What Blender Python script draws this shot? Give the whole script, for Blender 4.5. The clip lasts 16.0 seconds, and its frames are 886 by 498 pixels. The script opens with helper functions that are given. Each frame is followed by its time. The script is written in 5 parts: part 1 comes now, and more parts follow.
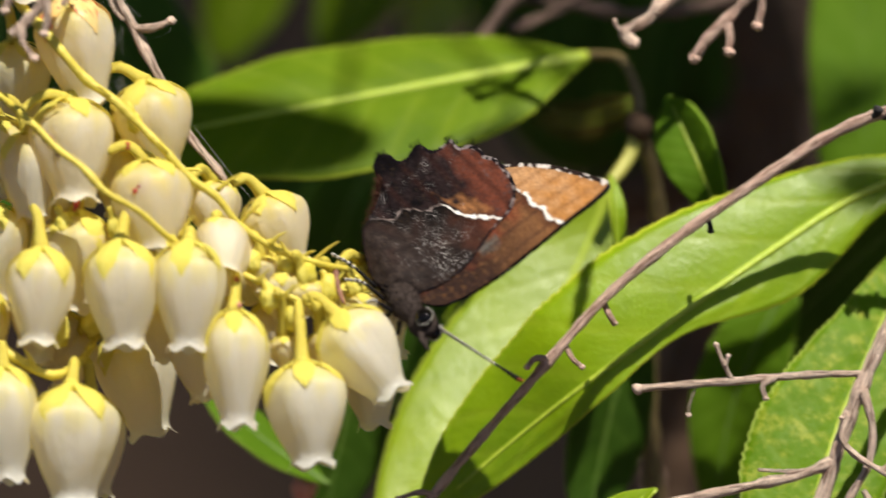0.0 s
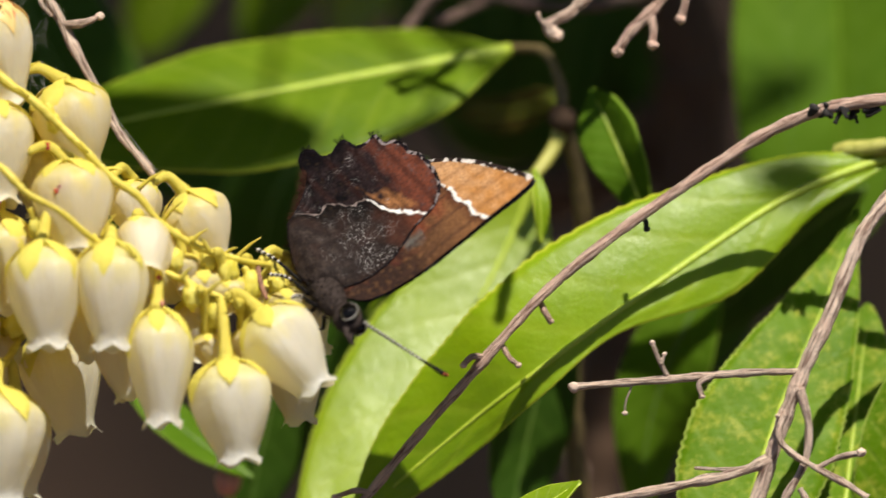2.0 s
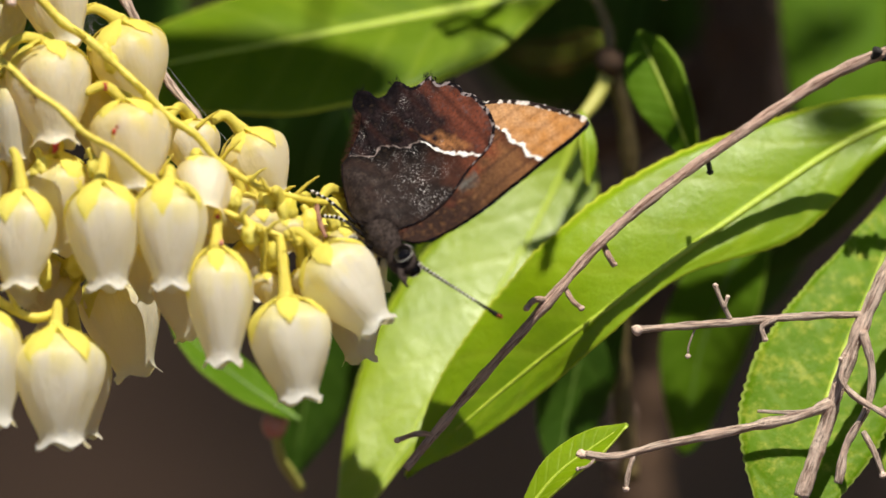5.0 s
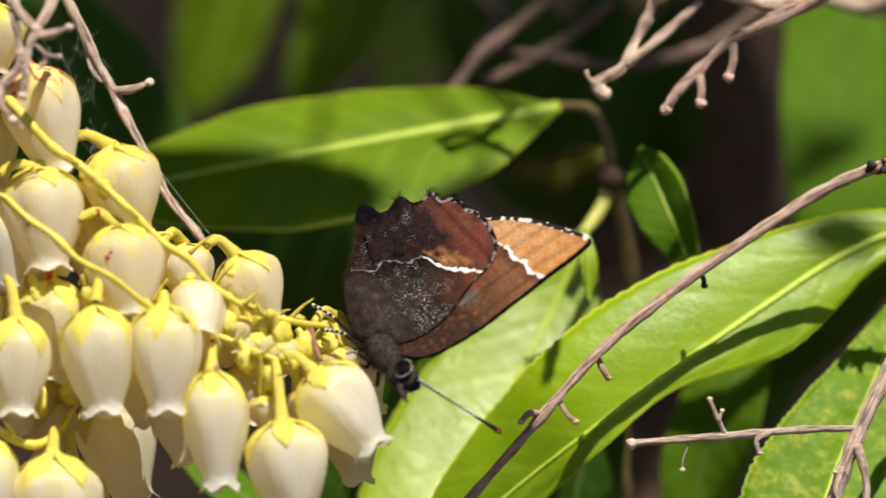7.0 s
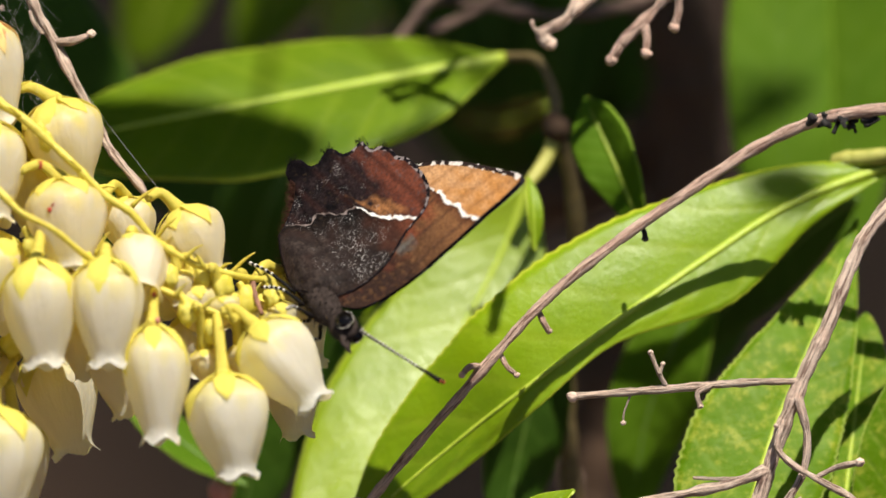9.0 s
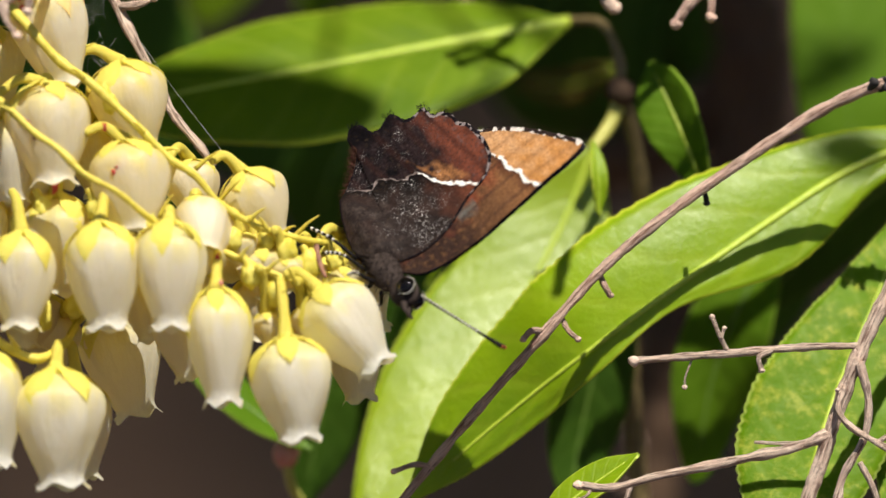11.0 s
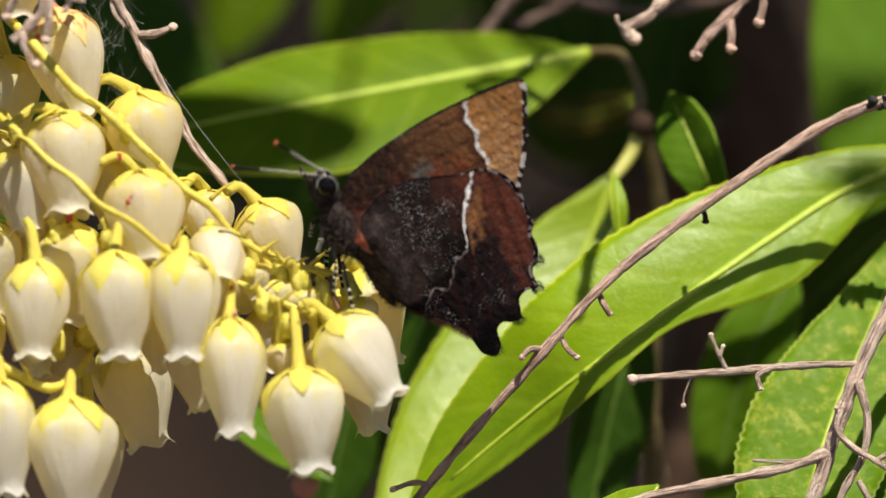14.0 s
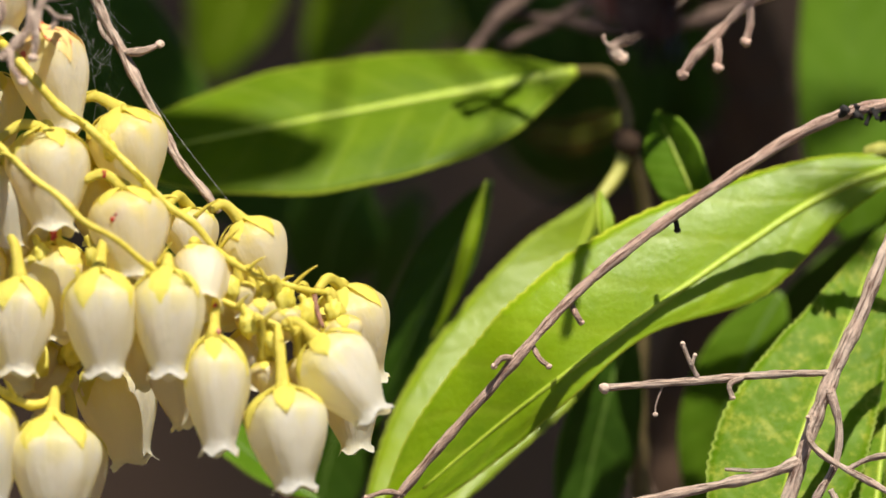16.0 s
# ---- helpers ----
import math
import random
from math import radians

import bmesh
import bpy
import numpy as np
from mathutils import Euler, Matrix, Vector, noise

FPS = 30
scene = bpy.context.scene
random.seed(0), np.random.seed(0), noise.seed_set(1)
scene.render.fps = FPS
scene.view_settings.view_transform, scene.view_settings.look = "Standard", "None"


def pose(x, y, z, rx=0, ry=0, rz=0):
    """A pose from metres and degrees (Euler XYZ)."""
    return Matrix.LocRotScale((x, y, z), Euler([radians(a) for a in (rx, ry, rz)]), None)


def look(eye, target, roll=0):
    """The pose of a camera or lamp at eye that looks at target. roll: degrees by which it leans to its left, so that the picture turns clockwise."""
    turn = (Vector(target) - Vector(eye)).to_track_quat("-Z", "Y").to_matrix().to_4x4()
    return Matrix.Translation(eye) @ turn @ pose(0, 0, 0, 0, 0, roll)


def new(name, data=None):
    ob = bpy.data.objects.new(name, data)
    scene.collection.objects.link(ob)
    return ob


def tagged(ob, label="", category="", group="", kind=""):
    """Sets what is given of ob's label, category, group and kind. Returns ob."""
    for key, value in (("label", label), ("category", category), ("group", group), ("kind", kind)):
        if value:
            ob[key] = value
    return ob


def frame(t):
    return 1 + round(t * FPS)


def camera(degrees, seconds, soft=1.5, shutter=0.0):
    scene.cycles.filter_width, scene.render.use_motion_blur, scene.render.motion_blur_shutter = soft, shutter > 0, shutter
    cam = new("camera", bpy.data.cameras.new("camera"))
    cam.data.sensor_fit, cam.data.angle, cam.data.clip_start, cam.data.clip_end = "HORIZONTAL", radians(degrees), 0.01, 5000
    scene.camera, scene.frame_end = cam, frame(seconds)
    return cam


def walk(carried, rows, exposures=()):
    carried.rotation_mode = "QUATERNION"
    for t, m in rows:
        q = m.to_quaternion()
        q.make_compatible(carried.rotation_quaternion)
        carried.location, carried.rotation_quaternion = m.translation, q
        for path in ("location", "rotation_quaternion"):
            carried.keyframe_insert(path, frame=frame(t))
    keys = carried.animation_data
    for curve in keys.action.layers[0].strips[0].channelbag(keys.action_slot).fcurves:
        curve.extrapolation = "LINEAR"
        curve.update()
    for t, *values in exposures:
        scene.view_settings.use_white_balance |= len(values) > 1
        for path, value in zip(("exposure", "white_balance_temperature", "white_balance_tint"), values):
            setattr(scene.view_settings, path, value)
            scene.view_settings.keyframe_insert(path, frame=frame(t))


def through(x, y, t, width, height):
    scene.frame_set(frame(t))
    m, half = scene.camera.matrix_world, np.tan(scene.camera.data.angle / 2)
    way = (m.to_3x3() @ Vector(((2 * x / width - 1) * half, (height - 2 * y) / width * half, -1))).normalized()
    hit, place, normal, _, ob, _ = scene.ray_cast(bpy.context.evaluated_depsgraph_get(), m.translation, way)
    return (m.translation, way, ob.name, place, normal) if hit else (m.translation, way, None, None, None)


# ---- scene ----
cam = camera(1.497, 16.0, 1.5, 0.5)
cam.data.dof.use_dof, cam.data.dof.focus_distance, cam.data.dof.aperture_fstop = True, 2.0022, 28.0

# The shrub's own frame: millimetres across and up the face of the shrub, which leans back 20 degrees.
LEAN = radians(20)
ORIGIN = Vector((0, 0, 0.9))
ACROSS = Vector((1, 0, 0))
RISE = Vector((0, math.sin(LEAN), math.cos(LEAN)))
FRONT = Vector((0, -math.cos(LEAN), math.sin(LEAN)))
STEP = 1 / 30000.0          # one step on the plan: a thirtieth of a millimetre


def at(a, b, w=0.0):
    """A place on the plan: a steps across, b steps down, w millimetres towards the front."""
    return ORIGIN + ACROSS * ((a - 784) * STEP) + RISE * ((441 - b) * STEP) + FRONT * (w / 1000)


def back_at(a, b, w=0.0):
    return at(a - 12, b - 89, w)


def shoot_at(a, b, w=0.0):
    return at(a + 52, b - 49, w)


def raceme_at(a, b, w=0.0):
    return at(a - 12, b - 89, w)


# seconds, aim across, aim down, sway of the leafy shoot (2), sway of the racemes (2) and their turn in thousandths,
# sway of the dry twigs above the racemes (2), all in steps
DRIFT = [
    (0, 32, 61, -25, -12, 18, -20, -19.7, 0, -14),
    (0.5, -96, 17, -9, -9, 18, -16, -18.4, 2, -13),
    (1, -121, 18, -3, -5, 25, -23, -9.2, 4, -12),
    (1.5, -142, 61, -11, -8, 9, -9, -12.2, 6, -10),
    (2, -103, 49, -3, -3, 15, -10, -1.3, 9, -10),
    (2.5, -26, 26, 3, 0, 25, -18, 8.9, 12, -14),
    (3, -52, 38, 5, -3, 22, -16, 10.0, 12, -12),
    (3.5, -54, 55, 17, 9, 30, -16, 15.5, 16, -12),
    (4, -34, -34, 29, -2, 35, -24, 17.7, 14, -9),
    (4.2, -45, -60, 31, -2, 40, -21, 2.4, 14, -7),
    (6.3, 32, 74, 15, -3, 22, 3, 23.1, 8, 6),
    (6.5, 23, 127, 15, -3, 21, 4, 23.2, 9, 6),
    (7, -18, 152, 14, -6, 24, 2, 24.0, 12, 4),
    (7.5, -95, 133, 8, -5, 19, 4, 18.8, 9, 5),
    (8, -107, 49, 8, -5, 18, 5, 19.0, 7, 6),
    (8.2, -115, 67, 6, -3, 17, 6, 17.2, 8, 5),
    (10.3, -103, 14, 5, 0, 17, 3, 16.5, 0, 8),
    (10.5, -67, -3, 3, 0, 15, 3, 13.9, 1, 7),
    (11, 0, 0, 0, 0, 15, 4, 12.4, 2, 7),
    (11.5, 5, 66, -2, 3, 15, 5, 12.4, 4, 6),
    (12, -107, 72, -9, -3, 12, 5, 6.2, 3, 5),
    (12.5, -126, 87, -14, -8, 9, 4, 9.3, 0, 5),
    (13, -60, 58, -32, -23, 4, 2, 3.5, 0, 4),
    (13.5, -6, 69, -35, -26, 2, 2, -0.7, 0, 2),
    (14, 35, 55, -37, -23, 5, 3, 4.3, 0, 3),
    (14.5, -2, 66, -52, -40, -1, 2, -1.6, 0, 3),
    (15, 2, 74, -58, -34, -4, 5, -8.0, -2, 3),
    (15.5, 8, 86, -66, -38, 1, -8, 2.1, -1, -3),
    (16, 12, 89, -64, -41, 0, 0, 0.0, 0, 0),
]
EYE = ORIGIN + FRONT * 2.0
walk(cam, [(t, look(EYE, ORIGIN - ACROSS * (x * STEP) + RISE * (y * STEP))) for t, x, y, *_ in DRIFT],
     exposures=[(0, 0.42), (4.2, 0.42), (6.3, 0.53), (16, 0.53)])

# ---------------------------------------------------------------- light
SUN = (ACROSS * 0.18 + RISE * 0.85 + FRONT * 0.50).normalized()
world = bpy.data.worlds.new("world")
scene.world = world
world.use_nodes = True
sky = world.node_tree.nodes.new("ShaderNodeTexSky")
sky.sky_type, sky.sun_disc = "NISHITA", False
sky.sun_elevation = math.asin(SUN.z)
sky.sun_rotation = math.atan2(SUN.x, SUN.y)
world.node_tree.links.new(sky.outputs[0], world.node_tree.nodes["Background"].inputs[0])
world.node_tree.nodes["Background"].inputs[1].default_value = 0.05
sun = new("sun", bpy.data.lights.new("sun", "SUN"))
sun.data.energy, sun.data.angle, sun.data.color = 5.0, radians(0.53), (1.0, 0.93, 0.81)
sun.matrix_world = look(ORIGIN + SUN * 3, ORIGIN)


# ---------------------------------------------------------------- materials
class Nodes:
    def __init__(self, name):
        self.mat = bpy.data.materials.new(name)
        self.mat.use_nodes = True
        self.tree = self.mat.node_tree
        self.out = self.tree.nodes["Material Output"]
        self.bsdf = self.tree.nodes["Principled BSDF"]

    def add(self, kind, **inputs):
        node = self.tree.nodes.new(kind)
        for key, value in inputs.items():
            self.put(node, key, value)
        return node

    def put(self, node, key, value):
        sock = node.inputs[int(key[1:])] if key[0] == "i" and key[1:].isdigit() else node.inputs[key]
        if isinstance(value, bpy.types.NodeSocket):
            self.tree.links.new(value, sock)
        else:
            sock.default_value = value

    def math(self, op, a, b=0.0, clamp=False):
        node = self.tree.nodes.new("ShaderNodeMath")
        node.operation, node.use_clamp = op, clamp
        self.put(node, "i0", a)
        self.put(node, "i1", b)
        return node.outputs[0]

    def mix(self, fac, a, b, blend="MIX"):
        node = self.tree.nodes.new("ShaderNodeMix")
        node.data_type, node.blend_type = "RGBA", blend
        self.put(node, "i0", fac)
        self.put(node, "i6", a)
        self.put(node, "i7", b)
        return node.outputs[2]

    def noise(self, scale, detail=4.0, rough=0.55, vector=None):
        node = self.add("ShaderNodeTexNoise", Scale=scale, Detail=detail, Roughness=rough)
        if vector is None:
            vector = self.add("ShaderNodeTexCoord").outputs["Object"]
        self.put(node, "Vector", vector)
        return node.outputs["Fac"]

    def ramp(self, fac, lo, hi):
        node = self.tree.nodes.new("ShaderNodeMapRange")
        self.put(node, "i0", fac)
        self.put(node, "i1", lo)
        self.put(node, "i2", hi)
        return node.outputs[0]

    def bump(self, height, strength, distance):
        return self.add("ShaderNodeBump", Strength=strength, Distance=distance, Height=height).outputs[0]


def rgb(r, g, b):
    return (r, g, b, 1.0)


def leaf_material(name, dark, light, rib, gloss=0.42, through=0.38, mottle=0.0, shine=0.27):
    n = Nodes(name)
    uv = n.add("ShaderNodeTexCoord").outputs["UV"]
    sep = n.add("ShaderNodeSeparateXYZ", i0=uv)
    s, v = sep.outputs[0], sep.outputs[1]
    side = n.math("ABSOLUTE", n.math("SUBTRACT", v, 0.5))
    warp = n.math("MULTIPLY", n.noise(260.0, 2.0), 0.9)
    phase = n.math("ADD", n.math("SUBTRACT", n.math("MULTIPLY", s, 60.0), n.math("MULTIPLY", side, 17.0)), warp)
    vein = n.math("POWER", n.math("ABSOLUTE", n.math("SINE", n.math("MULTIPLY", phase, 0.5))), 14.0)
    cell = n.add("ShaderNodeTexVoronoi", Scale=1500.0)
    cell.feature = "DISTANCE_TO_EDGE"
    n.put(cell, "Vector", n.add("ShaderNodeTexCoord").outputs["Object"])
    net = n.ramp(cell.outputs["Distance"], 0.16, 0.0)
    fine, broad = n.noise(2600.0, 4.0, 0.65), n.noise(170.0, 4.0)
    colour = n.mix(n.ramp(broad, 0.32, 0.68), rgb(*dark), rgb(*light))
    colour = n.mix(n.math("MULTIPLY", fine, 0.35), colour, rgb(light[0] * 1.25, light[1] * 1.1, light[2]))
    if mottle:
        spots = n.ramp(n.noise(1100.0, 6.0, 0.75), 0.50, 0.64)
        colour = n.mix(n.math("MULTIPLY", spots, mottle), colour, rgb(0.42, 0.45, 0.05))
    colour = n.mix(n.math("MULTIPLY", vein, 0.12), colour, rgb(*rib))
    colour = n.mix(n.math("MULTIPLY", net, 0.05), colour, rgb(*rib))
    colour = n.mix(n.math("MULTIPLY", n.ramp(side, 0.482, 0.496), 0.85), colour, rgb(*[x * 1.45 for x in rib]))
    height = n.math("SUBTRACT", n.math("ADD", n.math("MULTIPLY", n.noise(1300.0, 6.0, 0.65), 1.0), n.math("MULTIPLY", n.noise(230.0, 3.0), 2.4)), n.math("ADD", n.math("MULTIPLY", vein, 0.30), n.math("MULTIPLY", net, 0.06)))
    normal = n.bump(height, 0.50, 0.00012)
    n.put(n.bsdf, "Specular IOR Level", shine)
    n.put(n.bsdf, "Base Color", colour)
    n.put(n.bsdf, "Roughness", n.math("ADD", n.math("MULTIPLY", n.ramp(n.noise(420.0, 5.0, 0.65), 0.3, 0.7), 0.20), gloss - 0.08))
    n.put(n.bsdf, "Normal", normal)
    glow = n.add("ShaderNodeBsdfTranslucent", Color=n.mix(0.6, colour, rgb(light[0] * 1.7, light[1] * 1.5, light[2] * 0.4)), Normal=normal)
    mixer = n.add("ShaderNodeMixShader", i0=through, i1=n.bsdf.outputs[0], i2=glow.outputs[0])
    n.tree.links.new(mixer.outputs[0], n.out.inputs[0])
    return n.mat


def plain_plant(name, a, b, scale=2000.0, rough=0.5, through=0.0, bump=0.0001, streak=False):
    """Stems, ribs and sepals: two tones in grain and patches."""
    n = Nodes(name)
    c = n.mix(n.ramp(n.noise(scale, 4.0), 0.35, 0.65), rgb(*a), rgb(*b))
    c = n.mix(n.math("MULTIPLY", n.ramp(n.noise(scale * 0.16, 3.0), 0.35, 0.7), 0.45), c, rgb(*[x * 1.15 for x in b]))
    n.put(n.bsdf, "Base Color", c)
    n.put(n.bsdf, "Roughness", rough)
    normal = n.bump(n.noise(scale * 2.2, 5.0, 0.65), 0.5, bump)
    n.put(n.bsdf, "Normal", normal)
    if through:
        glow = n.add("ShaderNodeBsdfTranslucent", Color=c, Normal=normal)
        mixer = n.add("ShaderNodeMixShader", i0=through, i1=n.bsdf.outputs[0], i2=glow.outputs[0])
        n.tree.links.new(mixer.outputs[0], n.out.inputs[0])
    return n.mat


def bark_material(name, pale, mid, dark):
    n = Nodes(name)
    uv = n.add("ShaderNodeTexCoord").outputs["UV"]
    stretch = n.add("ShaderNodeMapping", Vector=uv)
    stretch.inputs["Scale"].default_value = (0.5, 3.6, 1.0)
    grain = n.noise(3.0, 8.0, 0.75, stretch.outputs[0])
    patch = n.noise(900.0, 5.0, 0.65)
    c = n.mix(n.ramp(grain, 0.40, 0.54), rgb(*dark), rgb(*pale))
    c = n.mix(n.math("MULTIPLY", n.ramp(patch, 0.45, 0.65), 0.5), c, rgb(*mid))
    n.put(n.bsdf, "Base Color", c)
    n.put(n.bsdf, "Roughness", 0.8)
    h = n.math("ADD", n.math("MULTIPLY", grain, 1.0), n.math("MULTIPLY", n.noise(5000.0, 4.0), 0.4))
    n.put(n.bsdf, "Normal", n.bump(h, 1.0, 0.0004))
    return n.mat


def petal_material(name, white, cream, glow_tone):
    n = Nodes(name)
    uv = n.add("ShaderNodeTexCoord").outputs["UV"]
    sep = n.add("ShaderNodeSeparateXYZ", i0=uv)
    along = sep.outputs[1]
    stretch = n.add("ShaderNodeMapping", Vector=uv)
    stretch.inputs["Scale"].default_value = (11.0, 0.8, 1.0)
    streak = n.noise(1.6, 4.0, 0.6, stretch.outputs[0])
    patch = n.noise(3.0, 3.0)
    c = n.mix(n.ramp(n.math("ADD", along, n.math("MULTIPLY", n.math("SUBTRACT", n.noise(2.2, 4.0), 0.5), 0.8)), 0.42, 0.02), rgb(*white), rgb(*cream))
    c = n.mix(n.math("MULTIPLY", n.ramp(streak, 0.45, 0.75), 0.20), c, rgb(0.80, 0.84, 0.64))
    shade = n.add("ShaderNodeObjectInfo").outputs["Random"]
    pink = n.math("MULTIPLY", n.ramp(patch, 0.45, 0.75), n.math("MULTIPLY", n.ramp(shade, 0.45, 1.0), 0.16))
    c = n.mix(pink, c, rgb(0.84, 0.66, 0.58))
    specks = n.ramp(n.noise(9.0, 2.0), 0.74, 0.8)
    c = n.mix(n.math("MULTIPLY", specks, 0.25), c, rgb(0.45, 0.30, 0.12))
    n.put(n.bsdf, "Base Color", c)
    n.put(n.bsdf, "Roughness", 0.42)
    normal = n.bump(n.math("ADD", streak, n.math("MULTIPLY", n.noise(9.0, 5.0), 0.35)), 0.11, 0.03)
    n.put(n.bsdf, "Normal", normal)
    glow = n.add("ShaderNodeBsdfTranslucent", Color=n.mix(0.7, c, rgb(*glow_tone)), Normal=normal)
    mixer = n.add("ShaderNodeMixShader", i0=0.54, i1=n.bsdf.outputs[0], i2=glow.outputs[0])
    n.tree.links.new(mixer.outputs[0], n.out.inputs[0])
    return n.mat


def streaked_sepal():
    """Pale yellow sepals with thin red streaks running down them."""
    n = Nodes("red_streaked_sepal")
    long = n.add("ShaderNodeMapping", Vector=n.add("ShaderNodeTexCoord").outputs["Object"])
    long.inputs["Scale"].default_value = (3.2, 3.2, 0.9)
    streak = n.ramp(n.noise(1.5, 3.0, 0.6, long.outputs[0]), 0.55, 0.61)
    c = n.mix(n.ramp(n.noise(3.0), 0.3, 0.7), rgb(0.84, 0.74, 0.34), rgb(0.86, 0.52, 0.16))
    c = n.mix(n.math("MULTIPLY", streak, 0.85), c, rgb(0.66, 0.06, 0.04))
    n.put(n.bsdf, "Base Color", c)
    n.put(n.bsdf, "Roughness", 0.45)
    glow = n.add("ShaderNodeBsdfTranslucent", Color=c)
    mixer = n.add("ShaderNodeMixShader", i0=0.25, i1=n.bsdf.outputs[0], i2=glow.outputs[0])
    n.tree.links.new(mixer.outputs[0], n.out.inputs[0])
    return n.mat


def scale_material():
    """Wing scales: the pattern lies in the wing's colour attribute, fine scale rows on top."""
    n = Nodes("wing_scales")
    att = n.tree.nodes.new("ShaderNodeAttribute")
    att.attribute_name = "pattern"
    grain = n.noise(5200.0, 2.0, 0.7)
    c = n.mix(n.math("MULTIPLY", n.ramp(grain, 0.35, 0.7), 0.42), att.outputs["Color"], rgb(0.0, 0.0, 0.0), "MULTIPLY")
    c = n.mix(n.math("MULTIPLY", n.ramp(n.noise(3600.0, 2.0), 0.6, 0.85), 0.07), c, rgb(0.45, 0.30, 0.18))
    frost = n.tree.nodes.new("ShaderNodeAttribute")
    frost.attribute_name = "frost"
    speck = n.math("MULTIPLY", n.ramp(n.noise(9500.0, 2.0, 0.6), 0.60, 0.67), frost.outputs["Fac"])
    c = n.mix(speck, c, rgb(0.60, 0.57, 0.56))
    n.put(n.bsdf, "Base Color", c)
    n.put(n.bsdf, "Roughness", 0.6)
    n.put(n.bsdf, "Specular IOR Level", 0.05)
    n.put(n.bsdf, "Normal", n.bump(grain, 0.6, 0.00006))
    return n.mat


def simple(name, colour, rough=0.5, scale=900.0, vary=0.5, shine=0.5):
    n = Nodes(name)
    dark = rgb(*[x * (1 - vary) for x in colour])
    n.put(n.bsdf, "Base Color", n.mix(n.ramp(n.noise(scale, 4.0), 0.3, 0.7), dark, rgb(*colour)))
    n.put(n.bsdf, "Roughness", rough)
    n.put(n.bsdf, "Specular IOR Level", shine)
    return n.mat


LEAF = leaf_material("fresh_leaf", (0.140, 0.260, 0.003), (0.285, 0.430, 0.005), (0.46, 0.54, 0.07))
LEAF_WAXY = leaf_material("waxy_leaf", (0.18, 0.30, 0.004), (0.31, 0.44, 0.006), (0.46, 0.54, 0.07), gloss=0.38, shine=1.0)
LEAF_GLOSSY = leaf_material("glossy_leaf", (0.135, 0.255, 0.003), (0.280, 0.430, 0.005), (0.50, 0.54, 0.05), gloss=0.37, shine=0.36)
LEAF_MOTTLED = leaf_material("mottled_leaf", (0.085, 0.190, 0.004), (0.145, 0.280, 0.006), (0.40, 0.50, 0.10), mottle=0.75, shine=0.08)
# Dark copy of the leaf green: shade is put into its colour.
LEAF_DARK = leaf_material("shaded_leaf", (0.026, 0.070, 0.006), (0.048, 0.115, 0.008), (0.12, 0.20, 0.03), gloss=0.6, through=0.2, shine=0.15)
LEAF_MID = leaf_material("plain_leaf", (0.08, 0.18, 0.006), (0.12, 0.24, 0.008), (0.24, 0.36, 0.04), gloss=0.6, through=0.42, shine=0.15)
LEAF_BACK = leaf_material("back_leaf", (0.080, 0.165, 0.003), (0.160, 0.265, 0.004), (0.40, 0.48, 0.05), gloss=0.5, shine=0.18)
# Rib copy with shade put into its colour, for the darker leaves.
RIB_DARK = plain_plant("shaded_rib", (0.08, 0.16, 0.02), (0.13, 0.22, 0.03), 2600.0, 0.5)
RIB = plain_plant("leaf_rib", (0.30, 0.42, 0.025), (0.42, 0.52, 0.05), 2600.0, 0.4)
STEM = plain_plant("raceme_stem", (0.62, 0.50, 0.055), (0.80, 0.68, 0.11), 2200.0, 0.45, through=0.18)
SEPAL = plain_plant("sepal", (0.82, 0.72, 0.08), (0.90, 0.82, 0.19), 1700.0, 0.5, through=0.35)
SEPAL_RED = streaked_sepal()
BLUSH = plain_plant("red_blush", (0.30, 0.012, 0.010), (0.46, 0.05, 0.025), 2500.0, 0.5)
PINK = plain_plant("pink_bud", (0.50, 0.16, 0.13), (0.62, 0.28, 0.20), 2400.0, 0.5)
WITHERED = plain_plant("withered_stalk", (0.12, 0.048, 0.028), (0.27, 0.13, 0.08), 3000.0, 0.7)
# Browner stem mix: the petiole's shade is put into this colour.
BROWN_STEM = plain_plant("shaded_stem", (0.10, 0.075, 0.03), (0.18, 0.13, 0.05), 1800.0, 0.6)
LEAF_OLIVE = leaf_material("withering_leaf", (0.085, 0.062, 0.010), (0.15, 0.11, 0.018), (0.20, 0.15, 0.04), gloss=0.6, through=0.3, shine=0.15)
BROWN_DEEP = plain_plant("deep_brown_stem", (0.045, 0.024, 0.012), (0.085, 0.045, 0.022), 500.0, 0.85)
GREEN_STEM = plain_plant("young_stem", (0.30, 0.32, 0.06), (0.44, 0.42, 0.10), 1800.0, 0.5)
BARK = bark_material("dry_bark", (0.92, 0.72, 0.58), (0.64, 0.41, 0.31), (0.16, 0.078, 0.052))
BARK_RED = bark_material("reddish_bark", (0.84, 0.60, 0.48), (0.56, 0.33, 0.25), (0.18, 0.080, 0.055))
# Darker, browner mix of the dry bark tones.
BARK_DARK = bark_material("dark_bark", (0.30, 0.20, 0.155), (0.21, 0.132, 0.098), (0.08, 0.048, 0.037))
SOOT = bark_material("blackened_bark", (0.035, 0.03, 0.03), (0.02, 0.016, 0.016), (0.008, 0.007, 0.007))
PETAL = petal_material("petal", (0.86, 0.85, 0.80), (0.90, 0.83, 0.36), (1.0, 0.88, 0.46))
PETAL_CREAM = petal_material("cream_petal", (0.87, 0.85, 0.72), (0.90, 0.80, 0.28), (1.0, 0.80, 0.25))
WING = scale_material()
